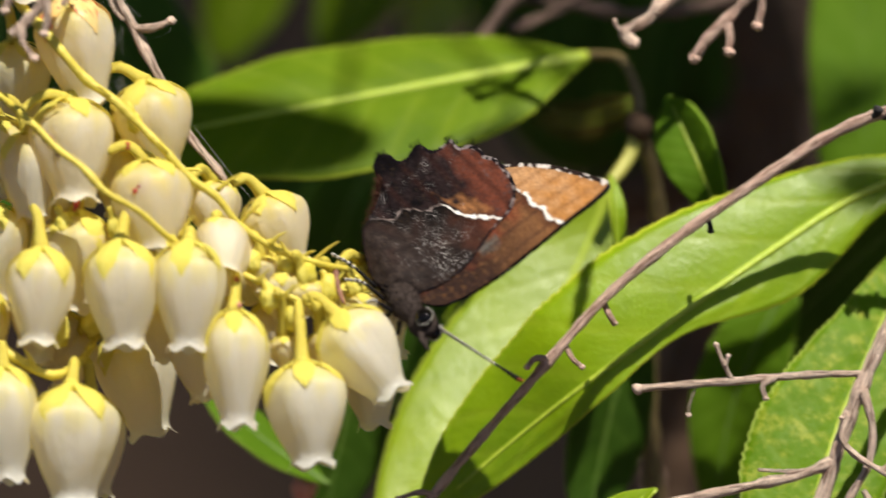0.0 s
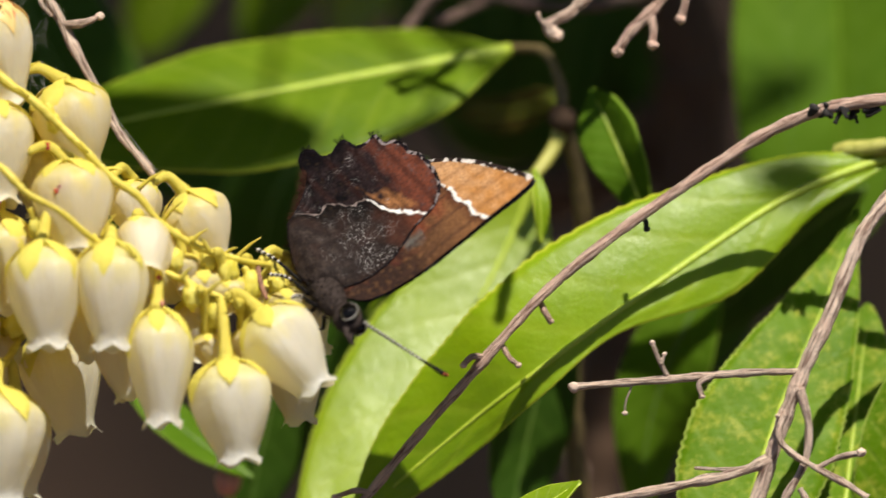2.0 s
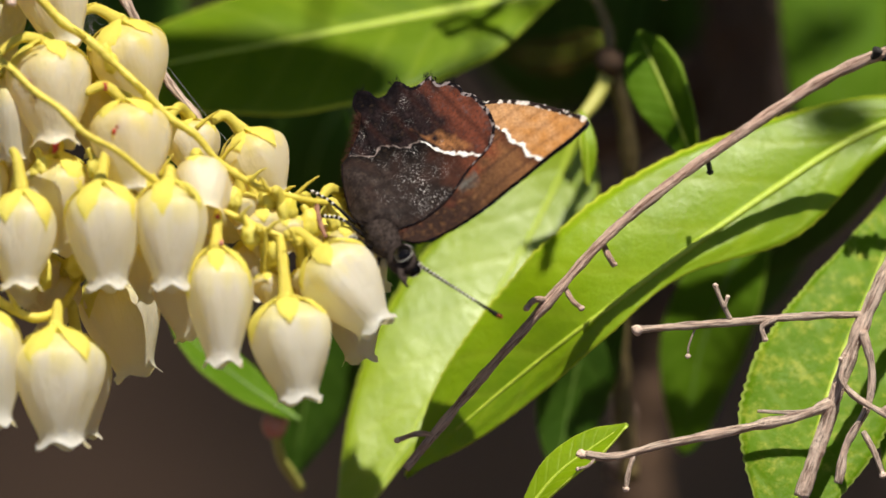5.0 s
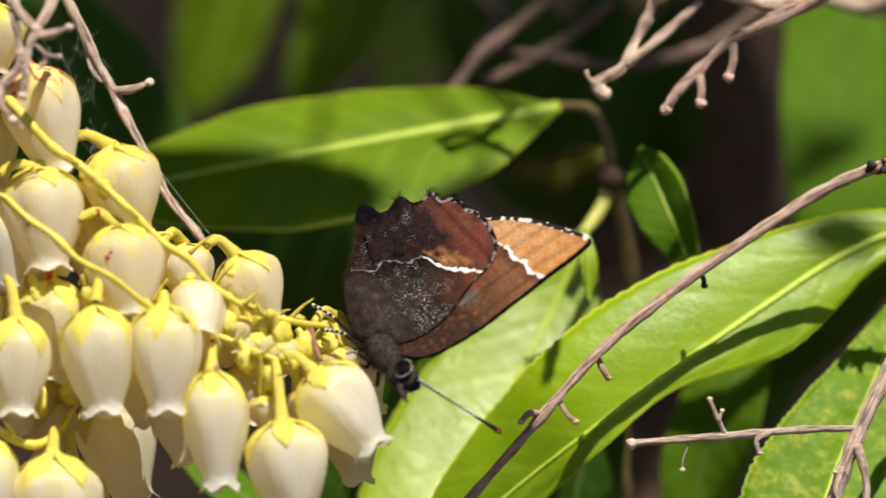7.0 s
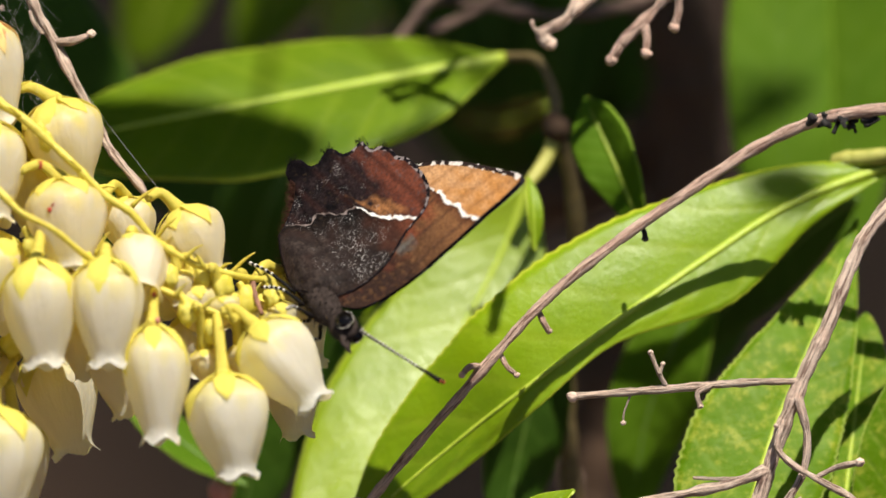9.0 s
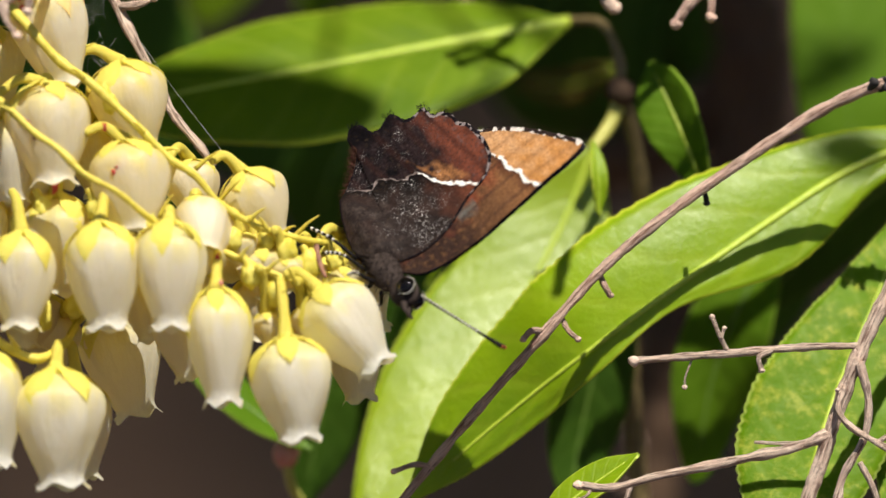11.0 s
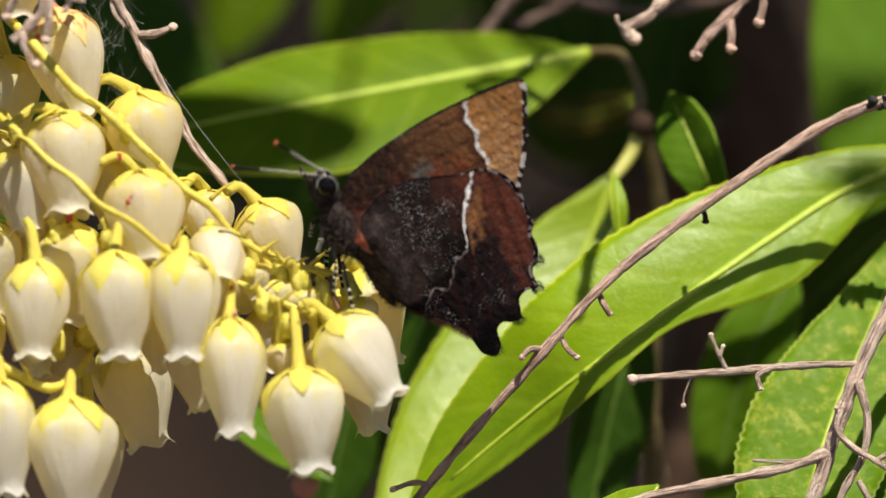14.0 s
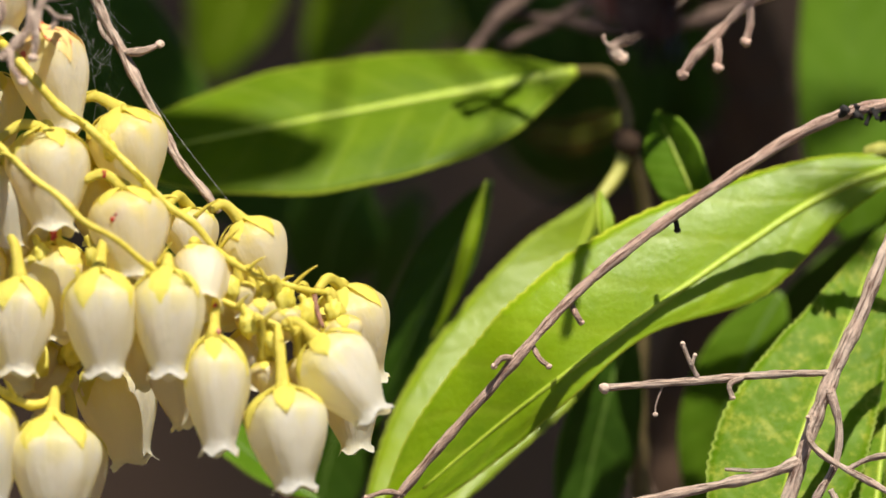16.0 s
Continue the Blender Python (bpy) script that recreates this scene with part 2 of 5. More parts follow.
FUR = simple("body_hair", (0.060, 0.045, 0.040), 0.8, 4600.0, 0.7, 0.05)
FUR_RED = simple("margin_hair", (0.10, 0.045, 0.030), 0.8, 4600.0, 0.6, 0.05)
EYE_BLACK = simple("eye_black", (0.004, 0.003, 0.003), 0.06, 900.0, 0.2, 0.3)
WHITE = simple("white_scales", (0.62, 0.58, 0.52), 0.7, 3000.0, 0.3)
BLACK = simple("black_scales", (0.010, 0.008, 0.008), 0.6, 3000.0, 0.4, 0.1)
ORANGE = simple("orange_tip", (0.55, 0.12, 0.03), 0.6, 3000.0, 0.2)
SILK = simple("silk", (0.62, 0.62, 0.58), 0.4, 900.0, 0.1)
SOIL = simple("soil", (0.062, 0.030, 0.014), 0.95, 40.0, 0.55)


# ---------------------------------------------------------------- building helpers
def thing(name, place, label, category, group="", kind=""):
    ob = new(name)
    ob.location = place
    ob.empty_display_size = 0.003
    return tagged(ob, label, category, group, kind)


def part(name, bm, material, parent, label="", smooth=True):
    """Links a bmesh, given in world places, as one mesh under a thing or part."""
    root = parent
    place = Vector((0, 0, 0))
    while root is not None:
        place += root.location
        root = root.parent
    bmesh.ops.translate(bm, vec=-place, verts=bm.verts)
    data = bpy.data.meshes.new(name)
    bm.to_mesh(data)
    bm.free()
    if smooth:
        data.polygons.foreach_set("use_smooth", [True] * len(data.polygons))
    data.materials.append(material)
    ob = new(name, data)
    ob.parent = parent
    if label:
        tagged(ob, label)
    return ob


def spline(points, n):
    """n + 1 places along a smooth curve through the points."""
    pts = [2 * points[0] - points[1], *points, 2 * points[-1] - points[-2]]
    out = []
    spans = len(points) - 1
    for i in range(n + 1):
        x = i / n * spans
        k = min(int(x), spans - 1)
        u = x - k
        p0, p1, p2, p3 = pts[k:k + 4]
        out.append(0.5 * (2 * p1 + (p2 - p0) * u + (2 * p0 - 5 * p1 + 4 * p2 - p3) * u * u + (3 * p1 - 3 * p2 + p3 - p0) * u ** 3))
    return out


def tube(bm, points, r0, r1, sides=9, per=6, knots=0.0, seed=0, waist=None):
    """A stem along the points, tapering from r0 to r1 (metres), with knots and uneven girth."""
    n = max(2, per * (len(points) - 1))
    line = spline(points, n)
    uv = bm.loops.layers.uv.verify()
    rings = []
    ref = FRONT
    total = 0.0
    for i, p in enumerate(line):
        tang = (line[min(i + 1, n)] - line[max(i - 1, 0)]).normalized()
        sidev = tang.cross(ref)
        if sidev.length < 1e-4:
            sidev = tang.cross(ACROSS)
        sidev.normalize()
        upv = sidev.cross(tang)
        ref = upv
        u = i / n
        r = r0 + (r1 - r0) * u
        if waist:
            r *= waist(u)
        if knots:
            r *= 1 + knots * (noise.noise(Vector((seed * 7.3, total * 900, 0.0))) + 1.3 * max(0, noise.noise(Vector((seed * 3.1, 9.0, total * 420)))) + 0.5 * noise.noise(Vector((seed * 5.7, total * 2600, 3.0))))
        ring = []
        for k in range(sides):
            a = 2 * math.pi * k / sides
            rr = r * (1 + knots * 0.9 * noise.noise(Vector((math.cos(a) * 2.2 + seed, math.sin(a) * 2.2, total * 500))))
            ring.append(bm.verts.new(p + (sidev * math.cos(a) + upv * math.sin(a)) * rr))
        rings.append((ring, total * 300))
        if i < n:
            total += (line[i + 1] - p).length
    for (ra, ta), (rb, tb) in zip(rings, rings[1:]):
        for k in range(sides):
            f = bm.faces.new((ra[k], ra[(k + 1) % sides], rb[(k + 1) % sides], rb[k]))
            for loop, (x, y) in zip(f.loops, ((ta, k), (ta, k + 1), (tb, k + 1), (tb, k))):
                loop[uv].uv = (x, y / sides)
    bm.faces.new(rings[0][0][::-1])
    bm.faces.new(rings[-1][0])
    return bm


def blob(bm, place, r, stretch=(1, 1, 1), rough=0.0, seed=0, sub=2):
    made = bmesh.ops.create_icosphere(bm, subdivisions=sub, radius=1.0)["verts"]
    for v in made:
        k = 1 + rough * noise.noise(v.co * 2.3 + Vector((seed, seed * 2, 0)))
        v.co = place + ACROSS * (v.co.x * r * stretch[0] * k) + FRONT * (v.co.y * r * stretch[1] * k) + RISE * (v.co.z * r * stretch[2] * k)
    return bm


def smooth_row(rows, x, k):
    """Smooth reading of column k of rows that are sorted by their first column."""
    for i in range(len(rows) - 1):
        x0, x1 = rows[i][0], rows[i + 1][0]
        if x <= x1:
            y0, y1 = rows[i][k], rows[i + 1][k]
            ra, rb = rows[max(i - 1, 0)], rows[min(i + 2, len(rows) - 1)]
            m0, m1 = (y1 - ra[k]) / (x1 - ra[0]), (rb[k] - y0) / (rb[0] - x0)
            h = x1 - x0
            u = (x - x0) / h
            return max(0.0, y0 * (1 + 2 * u) * (1 - u) ** 2 + y1 * u * u * (3 - 2 * u) + h * (m0 * u * (1 - u) ** 2 - m1 * u * u * (1 - u)))
    return rows[-1][k]


def leaf(label, points, half, facing, material=None, fold=0.25, droop=0.12, teeth=0.02, tooth_count=34, fat=0.85, narrow=1.0, other=1.0,
         ripple=0.05, rib=0.00020, name="shrub_leaf", group="evergreen shrub leaves", seed=0, twist=0.0, rib_material=None, profile=None):
    """A pointed evergreen leaf from its stalk (first point) to its tip; half: the blade's half width in millimetres;
    facing: the way its upper side looks; fold lifts both halves from the rib, droop lets the edges hang."""
    material = material or LEAF
    ob = thing(name, points[0], label, "leaf", group)
    n, m = 96, 9
    line = spline(points, n)
    bm = bmesh.new()
    uv = bm.loops.layers.uv.verify()
    grid = []
    for i, p in enumerate(line):
        s = i / n
        tang = (line[min(i + 1, n)] - line[max(i - 1, 0)]).normalized()
        sidev = tang.cross(facing).normalized()
        nor = sidev.cross(tang).normalized()
        if twist:
            q = Matrix.Rotation(twist * (s - 0.5), 3, tang)
            sidev, nor = q @ sidev, q @ nor
        w = max(0.0, math.sin(math.pi * s ** narrow)) ** fat
        row = []
        for j in range(-m, m + 1):
            v = j / m
            h = half / 1000 * w * (other if v > 0 else 1.0)
            if profile:
                h = smooth_row(profile, s, 1 if v > 0 else 2) / 1000
            h *= 1 + 0.05 * noise.noise(Vector((s * 5, seed + (3 if v > 0 else 0), 0)))
            if abs(j) == m:
                saw = (s * tooth_count + (0.4 if v > 0 else 0)) % 1.0
                h *= 1 + teeth * (1.6 * saw if saw < 0.75 else (1 - saw) * 4.8)
            lift = fold * abs(v) * h - droop * v * v * h
            lift += ripple * half / 1000 * abs(v) * noise.noise(Vector((s * 7, v * 2, seed)))
            row.append(bm.verts.new(p + sidev * (v * h) + nor * lift))
        grid.append(row)
    for i in range(n):
        for j in range(2 * m):
            f = bm.faces.new((grid[i][j], grid[i][j + 1], grid[i + 1][j + 1], grid[i + 1][j]))
            for loop, (x, y) in zip(f.loops, ((i, j), (i, j + 1), (i + 1, j + 1), (i + 1, j))):
                loop[uv].uv = (x / n, y / (2 * m))
    bmesh.ops.remove_doubles(bm, verts=bm.verts, dist=2e-6)
    blade = part("blade", bm, material, ob)
    solid = blade.modifiers.new("thickness", "SOLIDIFY")
    solid.thickness, solid.offset = 0.00016, -1
    bm = bmesh.new()
    tube(bm, [line[k] for k in range(0, n - 8, 6)], rib, rib * 0.25, 7, 3)
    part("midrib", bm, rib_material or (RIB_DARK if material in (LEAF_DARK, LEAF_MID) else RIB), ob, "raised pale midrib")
    return ob


def twig(label, place, name="dry_twig", group="bare dry twigs"):
    return thing(name, place, label, "twig", group)


def branch(parent, points, r0, r1, name="branch", knots=0.35, material=None, seed=1, tip=0.0, sides=9):
    bm = bmesh.new()
    points = [p + (ACROSS * noise.noise(p * 700) + RISE * noise.noise(p * 700 + Vector((5, 1, 2)))) * (r0 * 0.00045 if knots > 0.15 and 0 < k < len(points) - 1 else 0) for k, p in enumerate(points)]
    tube(bm, points, r0 / 1000, r1 / 1000, sides, 14 if knots > 0.15 else 8, knots, seed)
    if tip:
        blob(bm, points[-1], tip / 1000, (1.0, 0.9, 0.9), 0.6, seed)
    return part(name, bm, material or BARK, parent)


def facing(x, y, z):
    return (ACROSS * x + RISE * y + FRONT * z).normalized()


# ---------------------------------------------------------------- ground and the added shrub canopy behind
def ground():
    bm = bmesh.new()
    n = 60
    verts = []
    for i in range(n + 1):
        for j in range(n + 1):
            x, y = (i / n * 2 - 1), (j / n * 2 - 1)
            x, y = 400 * x * abs(x) ** 3, 400 * y * abs(y) ** 3
            verts.append(bm.verts.new((x, y, 0.02 * noise.noise(Vector((x * 3, y * 3, 0))))))
    for i in range(n):
        for j in range(n):
            k = i * (n + 1) + j
            bm.faces.new((verts[k], verts[k + n + 1], verts[k + n + 2], verts[k + 1]))
    ob = part("ground", bm, SOIL, None)
    tagged(ob, "bare dark brown soil under the shrub", "ground", kind="structure")


def shade_canopy():
    """Rounded leaf canopy, added above and behind the flowers to shade soil and leaves."""
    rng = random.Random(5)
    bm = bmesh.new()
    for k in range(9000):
        # The first two blocks hang out of view, only to block the sun.
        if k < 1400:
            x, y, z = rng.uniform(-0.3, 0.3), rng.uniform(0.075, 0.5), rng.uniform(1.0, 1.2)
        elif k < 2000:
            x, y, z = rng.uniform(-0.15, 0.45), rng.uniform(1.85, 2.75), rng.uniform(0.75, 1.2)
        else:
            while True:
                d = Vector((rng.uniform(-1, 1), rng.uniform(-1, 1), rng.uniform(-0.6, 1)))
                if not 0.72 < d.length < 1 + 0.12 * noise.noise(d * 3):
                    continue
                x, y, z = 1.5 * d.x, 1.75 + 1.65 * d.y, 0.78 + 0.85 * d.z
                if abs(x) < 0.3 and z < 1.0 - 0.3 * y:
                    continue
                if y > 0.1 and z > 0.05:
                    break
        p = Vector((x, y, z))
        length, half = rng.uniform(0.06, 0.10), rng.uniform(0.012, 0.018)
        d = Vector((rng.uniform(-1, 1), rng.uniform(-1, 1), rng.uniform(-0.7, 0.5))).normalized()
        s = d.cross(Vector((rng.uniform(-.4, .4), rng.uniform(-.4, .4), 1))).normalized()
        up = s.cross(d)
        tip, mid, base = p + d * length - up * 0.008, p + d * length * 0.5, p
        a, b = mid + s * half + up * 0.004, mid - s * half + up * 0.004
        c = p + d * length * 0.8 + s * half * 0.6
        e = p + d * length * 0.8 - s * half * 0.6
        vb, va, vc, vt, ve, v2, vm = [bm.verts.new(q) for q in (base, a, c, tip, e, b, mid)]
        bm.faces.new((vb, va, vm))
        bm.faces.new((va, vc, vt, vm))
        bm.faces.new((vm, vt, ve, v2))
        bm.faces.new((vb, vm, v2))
    ob = part("shade_foliage", bm, LEAF_DARK, None, smooth=False)
    tagged(ob, "dark green foliage added as a canopy to cast shade", "foliage", kind="stuff")


ground()
shade_canopy()

# ---------------------------------------------------------------- leaves at the back, still
B = back_at
leaf("broad glossy green leaf behind the butterfly, half in shade", [B(1022, 123, -27), B(870, 150, -26), B(700, 181, -25), B(530, 212, -24), B(350, 246, -23), B(165, 290, -22)], 4.9,
     facing(0.02, 0.74, 0.67), LEAF_BACK, fold=0.12, droop=0.14, seed=2, rib=0.00042, teeth=0.012,
     profile=((0, 0.2, 0.2), (0.1, 2.0, 2.4), (0.2, 3.3, 4.3), (0.4, 4.6, 6.0), (0.6, 4.9, 6.2), (0.8, 3.7, 4.6), (0.93, 1.7, 2.0), (1, 0, 0)))
# Its paleness is sheen, made with the raised gloss of the waxy mix.
leaf("upright waxy leaf, pale from sheen, lit along its edge beside the butterfly", [B(1062, 350, -23.5), B(1021, 463, -23), B(936, 623, -21), B(830, 790, -18.5), B(730, 960, -16), B(620, 1130, -14)], 4.6,
     facing(0.0, 0.52, 0.86), LEAF_WAXY, fold=0.06, droop=0.06, seed=4, twist=0.45, profile=((0, 0.4, 0.3), (0.1, 1.9, 1.5), (0.2, 3.2, 2.6), (0.4, 4.9, 4.0), (0.6, 5.1, 2.6), (0.8, 3.5, 0.5), (1, 0, 0)))
leaf("small upright young leaf with a lit rim", [B(1270, 440, -17), B(1225, 330, -17), B(1190, 250, -18), B(1165, 195, -19)], 1.9,
     facing(-0.45, -0.1, 0.9), LEAF_MID, fold=0.5, seed=6, teeth=0.01, rib=0.00016, rib_material=RIB)
# Bright strip stands in for light along the dark leaf's edge.
leaf("thin bright strip standing for the lit edge of the dark leaf", [B(862, 318, -20), B(846, 372, -20), B(828, 440, -20), B(803, 520, -21), B(765, 600, -22)], 0.42, facing(0.3, 0.5, 0.8), fold=0.3, seed=40, teeth=0, rib=0.0001)
leaf("narrow upright leaf catching light on its edge", [B(1075, 470, -15), B(1072, 400, -15), B(1064, 335, -16)], 0.55, facing(0.6, 0.2, 0.8), fold=0.6, seed=7, teeth=0, rib=0.0001)
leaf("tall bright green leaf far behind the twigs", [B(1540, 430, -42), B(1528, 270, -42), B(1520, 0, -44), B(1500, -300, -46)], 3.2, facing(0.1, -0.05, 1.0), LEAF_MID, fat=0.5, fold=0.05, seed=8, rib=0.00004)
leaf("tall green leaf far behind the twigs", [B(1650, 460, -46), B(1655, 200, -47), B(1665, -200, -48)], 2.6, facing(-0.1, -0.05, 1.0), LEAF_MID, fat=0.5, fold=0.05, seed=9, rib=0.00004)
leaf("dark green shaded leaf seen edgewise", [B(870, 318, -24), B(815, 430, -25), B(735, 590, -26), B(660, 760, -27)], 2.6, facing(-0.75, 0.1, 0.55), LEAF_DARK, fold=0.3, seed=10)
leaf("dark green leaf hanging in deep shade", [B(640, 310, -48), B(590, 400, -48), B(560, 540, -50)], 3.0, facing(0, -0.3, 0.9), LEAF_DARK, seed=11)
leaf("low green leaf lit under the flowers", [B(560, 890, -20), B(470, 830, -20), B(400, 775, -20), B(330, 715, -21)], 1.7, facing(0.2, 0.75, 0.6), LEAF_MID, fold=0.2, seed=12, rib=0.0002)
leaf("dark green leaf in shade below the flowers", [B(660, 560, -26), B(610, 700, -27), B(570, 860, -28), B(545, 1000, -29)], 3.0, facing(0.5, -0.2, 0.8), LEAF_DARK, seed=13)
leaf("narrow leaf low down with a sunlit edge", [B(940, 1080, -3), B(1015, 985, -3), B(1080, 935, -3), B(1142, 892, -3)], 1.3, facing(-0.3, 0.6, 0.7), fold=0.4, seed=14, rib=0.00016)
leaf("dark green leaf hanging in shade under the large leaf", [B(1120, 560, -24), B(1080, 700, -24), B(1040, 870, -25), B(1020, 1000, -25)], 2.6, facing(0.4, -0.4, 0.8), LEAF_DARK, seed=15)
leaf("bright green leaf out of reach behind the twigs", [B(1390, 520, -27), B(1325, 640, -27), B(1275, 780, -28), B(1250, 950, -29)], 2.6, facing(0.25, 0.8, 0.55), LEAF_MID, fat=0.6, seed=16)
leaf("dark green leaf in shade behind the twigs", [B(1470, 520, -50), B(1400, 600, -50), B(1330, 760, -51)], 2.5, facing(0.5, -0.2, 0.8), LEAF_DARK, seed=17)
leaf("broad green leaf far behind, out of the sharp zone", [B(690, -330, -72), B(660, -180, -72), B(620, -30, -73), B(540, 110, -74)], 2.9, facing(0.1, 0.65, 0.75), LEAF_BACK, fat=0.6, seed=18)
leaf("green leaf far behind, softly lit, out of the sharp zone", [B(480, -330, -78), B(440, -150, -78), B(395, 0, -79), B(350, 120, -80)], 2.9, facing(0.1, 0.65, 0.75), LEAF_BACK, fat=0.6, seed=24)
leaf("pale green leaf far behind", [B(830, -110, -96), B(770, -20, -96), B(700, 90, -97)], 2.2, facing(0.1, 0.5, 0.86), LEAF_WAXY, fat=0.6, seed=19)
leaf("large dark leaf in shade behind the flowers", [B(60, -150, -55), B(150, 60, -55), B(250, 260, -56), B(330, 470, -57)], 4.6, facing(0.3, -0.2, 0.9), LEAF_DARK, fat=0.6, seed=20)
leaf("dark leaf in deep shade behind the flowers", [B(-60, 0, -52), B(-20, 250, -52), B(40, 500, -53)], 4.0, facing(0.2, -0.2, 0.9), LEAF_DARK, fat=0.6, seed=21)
# Added leaves in the dark mix fill gaps that lie in deep shade.
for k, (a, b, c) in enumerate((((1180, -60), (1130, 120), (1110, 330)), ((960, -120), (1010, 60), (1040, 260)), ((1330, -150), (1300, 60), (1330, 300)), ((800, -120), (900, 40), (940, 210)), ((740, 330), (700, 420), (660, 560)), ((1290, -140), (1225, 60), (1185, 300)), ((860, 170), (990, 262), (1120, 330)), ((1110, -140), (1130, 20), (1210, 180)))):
    leaf("dark leaf added far back to fill a shaded gap", [B(*a, -84 - k), B(*b, -84 - k), B(*c, -86 - k)], 1.6 if k == 4 else 2.6, facing(0.2 - 0.05 * k, -0.7, 0.7), LEAF_DARK, fat=0.6, seed=70 + k)
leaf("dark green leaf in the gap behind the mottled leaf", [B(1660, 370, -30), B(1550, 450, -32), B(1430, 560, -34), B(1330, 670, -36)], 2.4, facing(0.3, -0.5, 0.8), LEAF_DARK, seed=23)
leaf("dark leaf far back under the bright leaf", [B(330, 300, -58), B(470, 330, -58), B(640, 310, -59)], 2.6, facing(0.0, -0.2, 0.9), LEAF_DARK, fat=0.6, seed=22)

# Stem added to fill the dark gap; its shade is put into the brown.
back_stem = thing("woody_stem", B(1180, 1300, -80), "dark brown woody stem added far back, shade put into its colour", "stem")
branch(back_stem, [B(1250, -500, -76), B(1330, -50, -76), B(1370, 180, -76), B(1330, 420, -77), B(1220, 660, -78), B(1180, 900, -79), B(1180, 1300, -80)], 2.2, 1.8, "branch", 0.2, BROWN_DEEP, 90)
branch(back_stem, [B(1370, 180, -77), B(1240, 330, -80), B(1000, 420, -84), B(820, 620, -88)], 2.0, 1.6, "branch", 0.2, BROWN_DEEP, 91)

# unseen leaves added above the flowers, towards the sun, to shade what hangs below
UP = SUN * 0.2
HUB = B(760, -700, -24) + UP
unseen_shoot = thing("flowering_shrub", (0.22, 0.35, 0.0), "unseen grey-brown trunk and limbs that carry the added shade leaves", "shrub")
branch(unseen_shoot, [Vector((0.22, 0.35, 0.0)), Vector((0.2, 0.33, 0.5)), Vector((0.16, 0.25, 0.95)), Vector((0.08, 0.1, 1.08)), HUB], 11.0, 1.2, "trunk", 0.2, None, 60)
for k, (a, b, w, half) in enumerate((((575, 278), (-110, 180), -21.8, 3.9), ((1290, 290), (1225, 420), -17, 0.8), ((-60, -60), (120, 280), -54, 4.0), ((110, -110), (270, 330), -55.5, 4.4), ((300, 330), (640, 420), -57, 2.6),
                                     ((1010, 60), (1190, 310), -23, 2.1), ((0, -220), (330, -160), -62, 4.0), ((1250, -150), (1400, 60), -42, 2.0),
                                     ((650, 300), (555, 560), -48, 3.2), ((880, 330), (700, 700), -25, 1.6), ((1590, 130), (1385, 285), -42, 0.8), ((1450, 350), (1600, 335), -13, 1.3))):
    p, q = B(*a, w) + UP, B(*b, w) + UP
    branch(unseen_shoot, [HUB, (HUB + p) / 2 + SUN * 0.004, p], 0.4, 0.25, "petiole", 0.1, GREEN_STEM, k)
    shade = leaf("unseen leaf added above the flowers to cast shade", [p, (p + q) / 2 + SUN * 0.003, q], half, SUN, LEAF_DARK if k == 0 else LEAF, seed=50 + k, fat=0.45 if k == 0 else 0.7)
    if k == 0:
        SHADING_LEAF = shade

leaf("withering olive-brown leaf in shade behind the shoot", [B(1108, 205, -48), B(1030, 232, -56), B(930, 228, -60)], 1.0, facing(0.2, 0.1, 0.9), LEAF_OLIVE, seed=41, fat=0.6)
stem = thing("leafy_stem", B(1115, 250, -20), "young yellow-green shoot with a brown joint", "stem")
for pts, r0, r1 in (([B(1024, 120, -27), B(1080, 126, -25), B(1112, 185, -23), B(1116, 255, -22)], 0.26, 0.34),
                    ([B(1116, 245, -22), B(1098, 300, -22), B(1062, 352, -21)], 0.5, 0.38),
                    ([B(1116, 240, -22), B(1150, 420, -24), B(1130, 700, -26), B(1150, 1000, -28)], 0.45, 0.6)):
    branch(stem, pts, r0, r1, "shoot", 0.2, GREEN_STEM if r0 == 0.5 else BROWN_STEM, 3)
bm = bmesh.new()
blob(bm, B(1114, 248, -22), 0.0009, (1, 1, 1.1), 0.4, 3)
part("joint", bm, BROWN_DEEP, stem, "dark brown joint")

tan = thing("withered_stem", B(1150, 790, -38), "tan withered stem far down behind the leaves", "stem")
branch(tan, [B(1110, 780, -38), B(1128, 840, -38), B(1140, 900, -38), B(1135, 1000, -39)], 0.55, 0.8, "stalk", 0.3, BARK_DARK, 92)

bud = thing("pink_bud", B(516, 903, -21), "small soft pink bud low under the flowers", "bud")
bm = bmesh.new()
blob(bm, B(516, 895, -21), 0.0009, (0.9, 0.9, 1.1), 0.3, 4)
part("bud_scale", bm, PINK, bud)
branch(bud, [B(516, 910, -21), B(530, 960, -22), B(560, 1010, -24)], 0.3, 0.3, "stalk", 0.2, GREEN_STEM, 5)

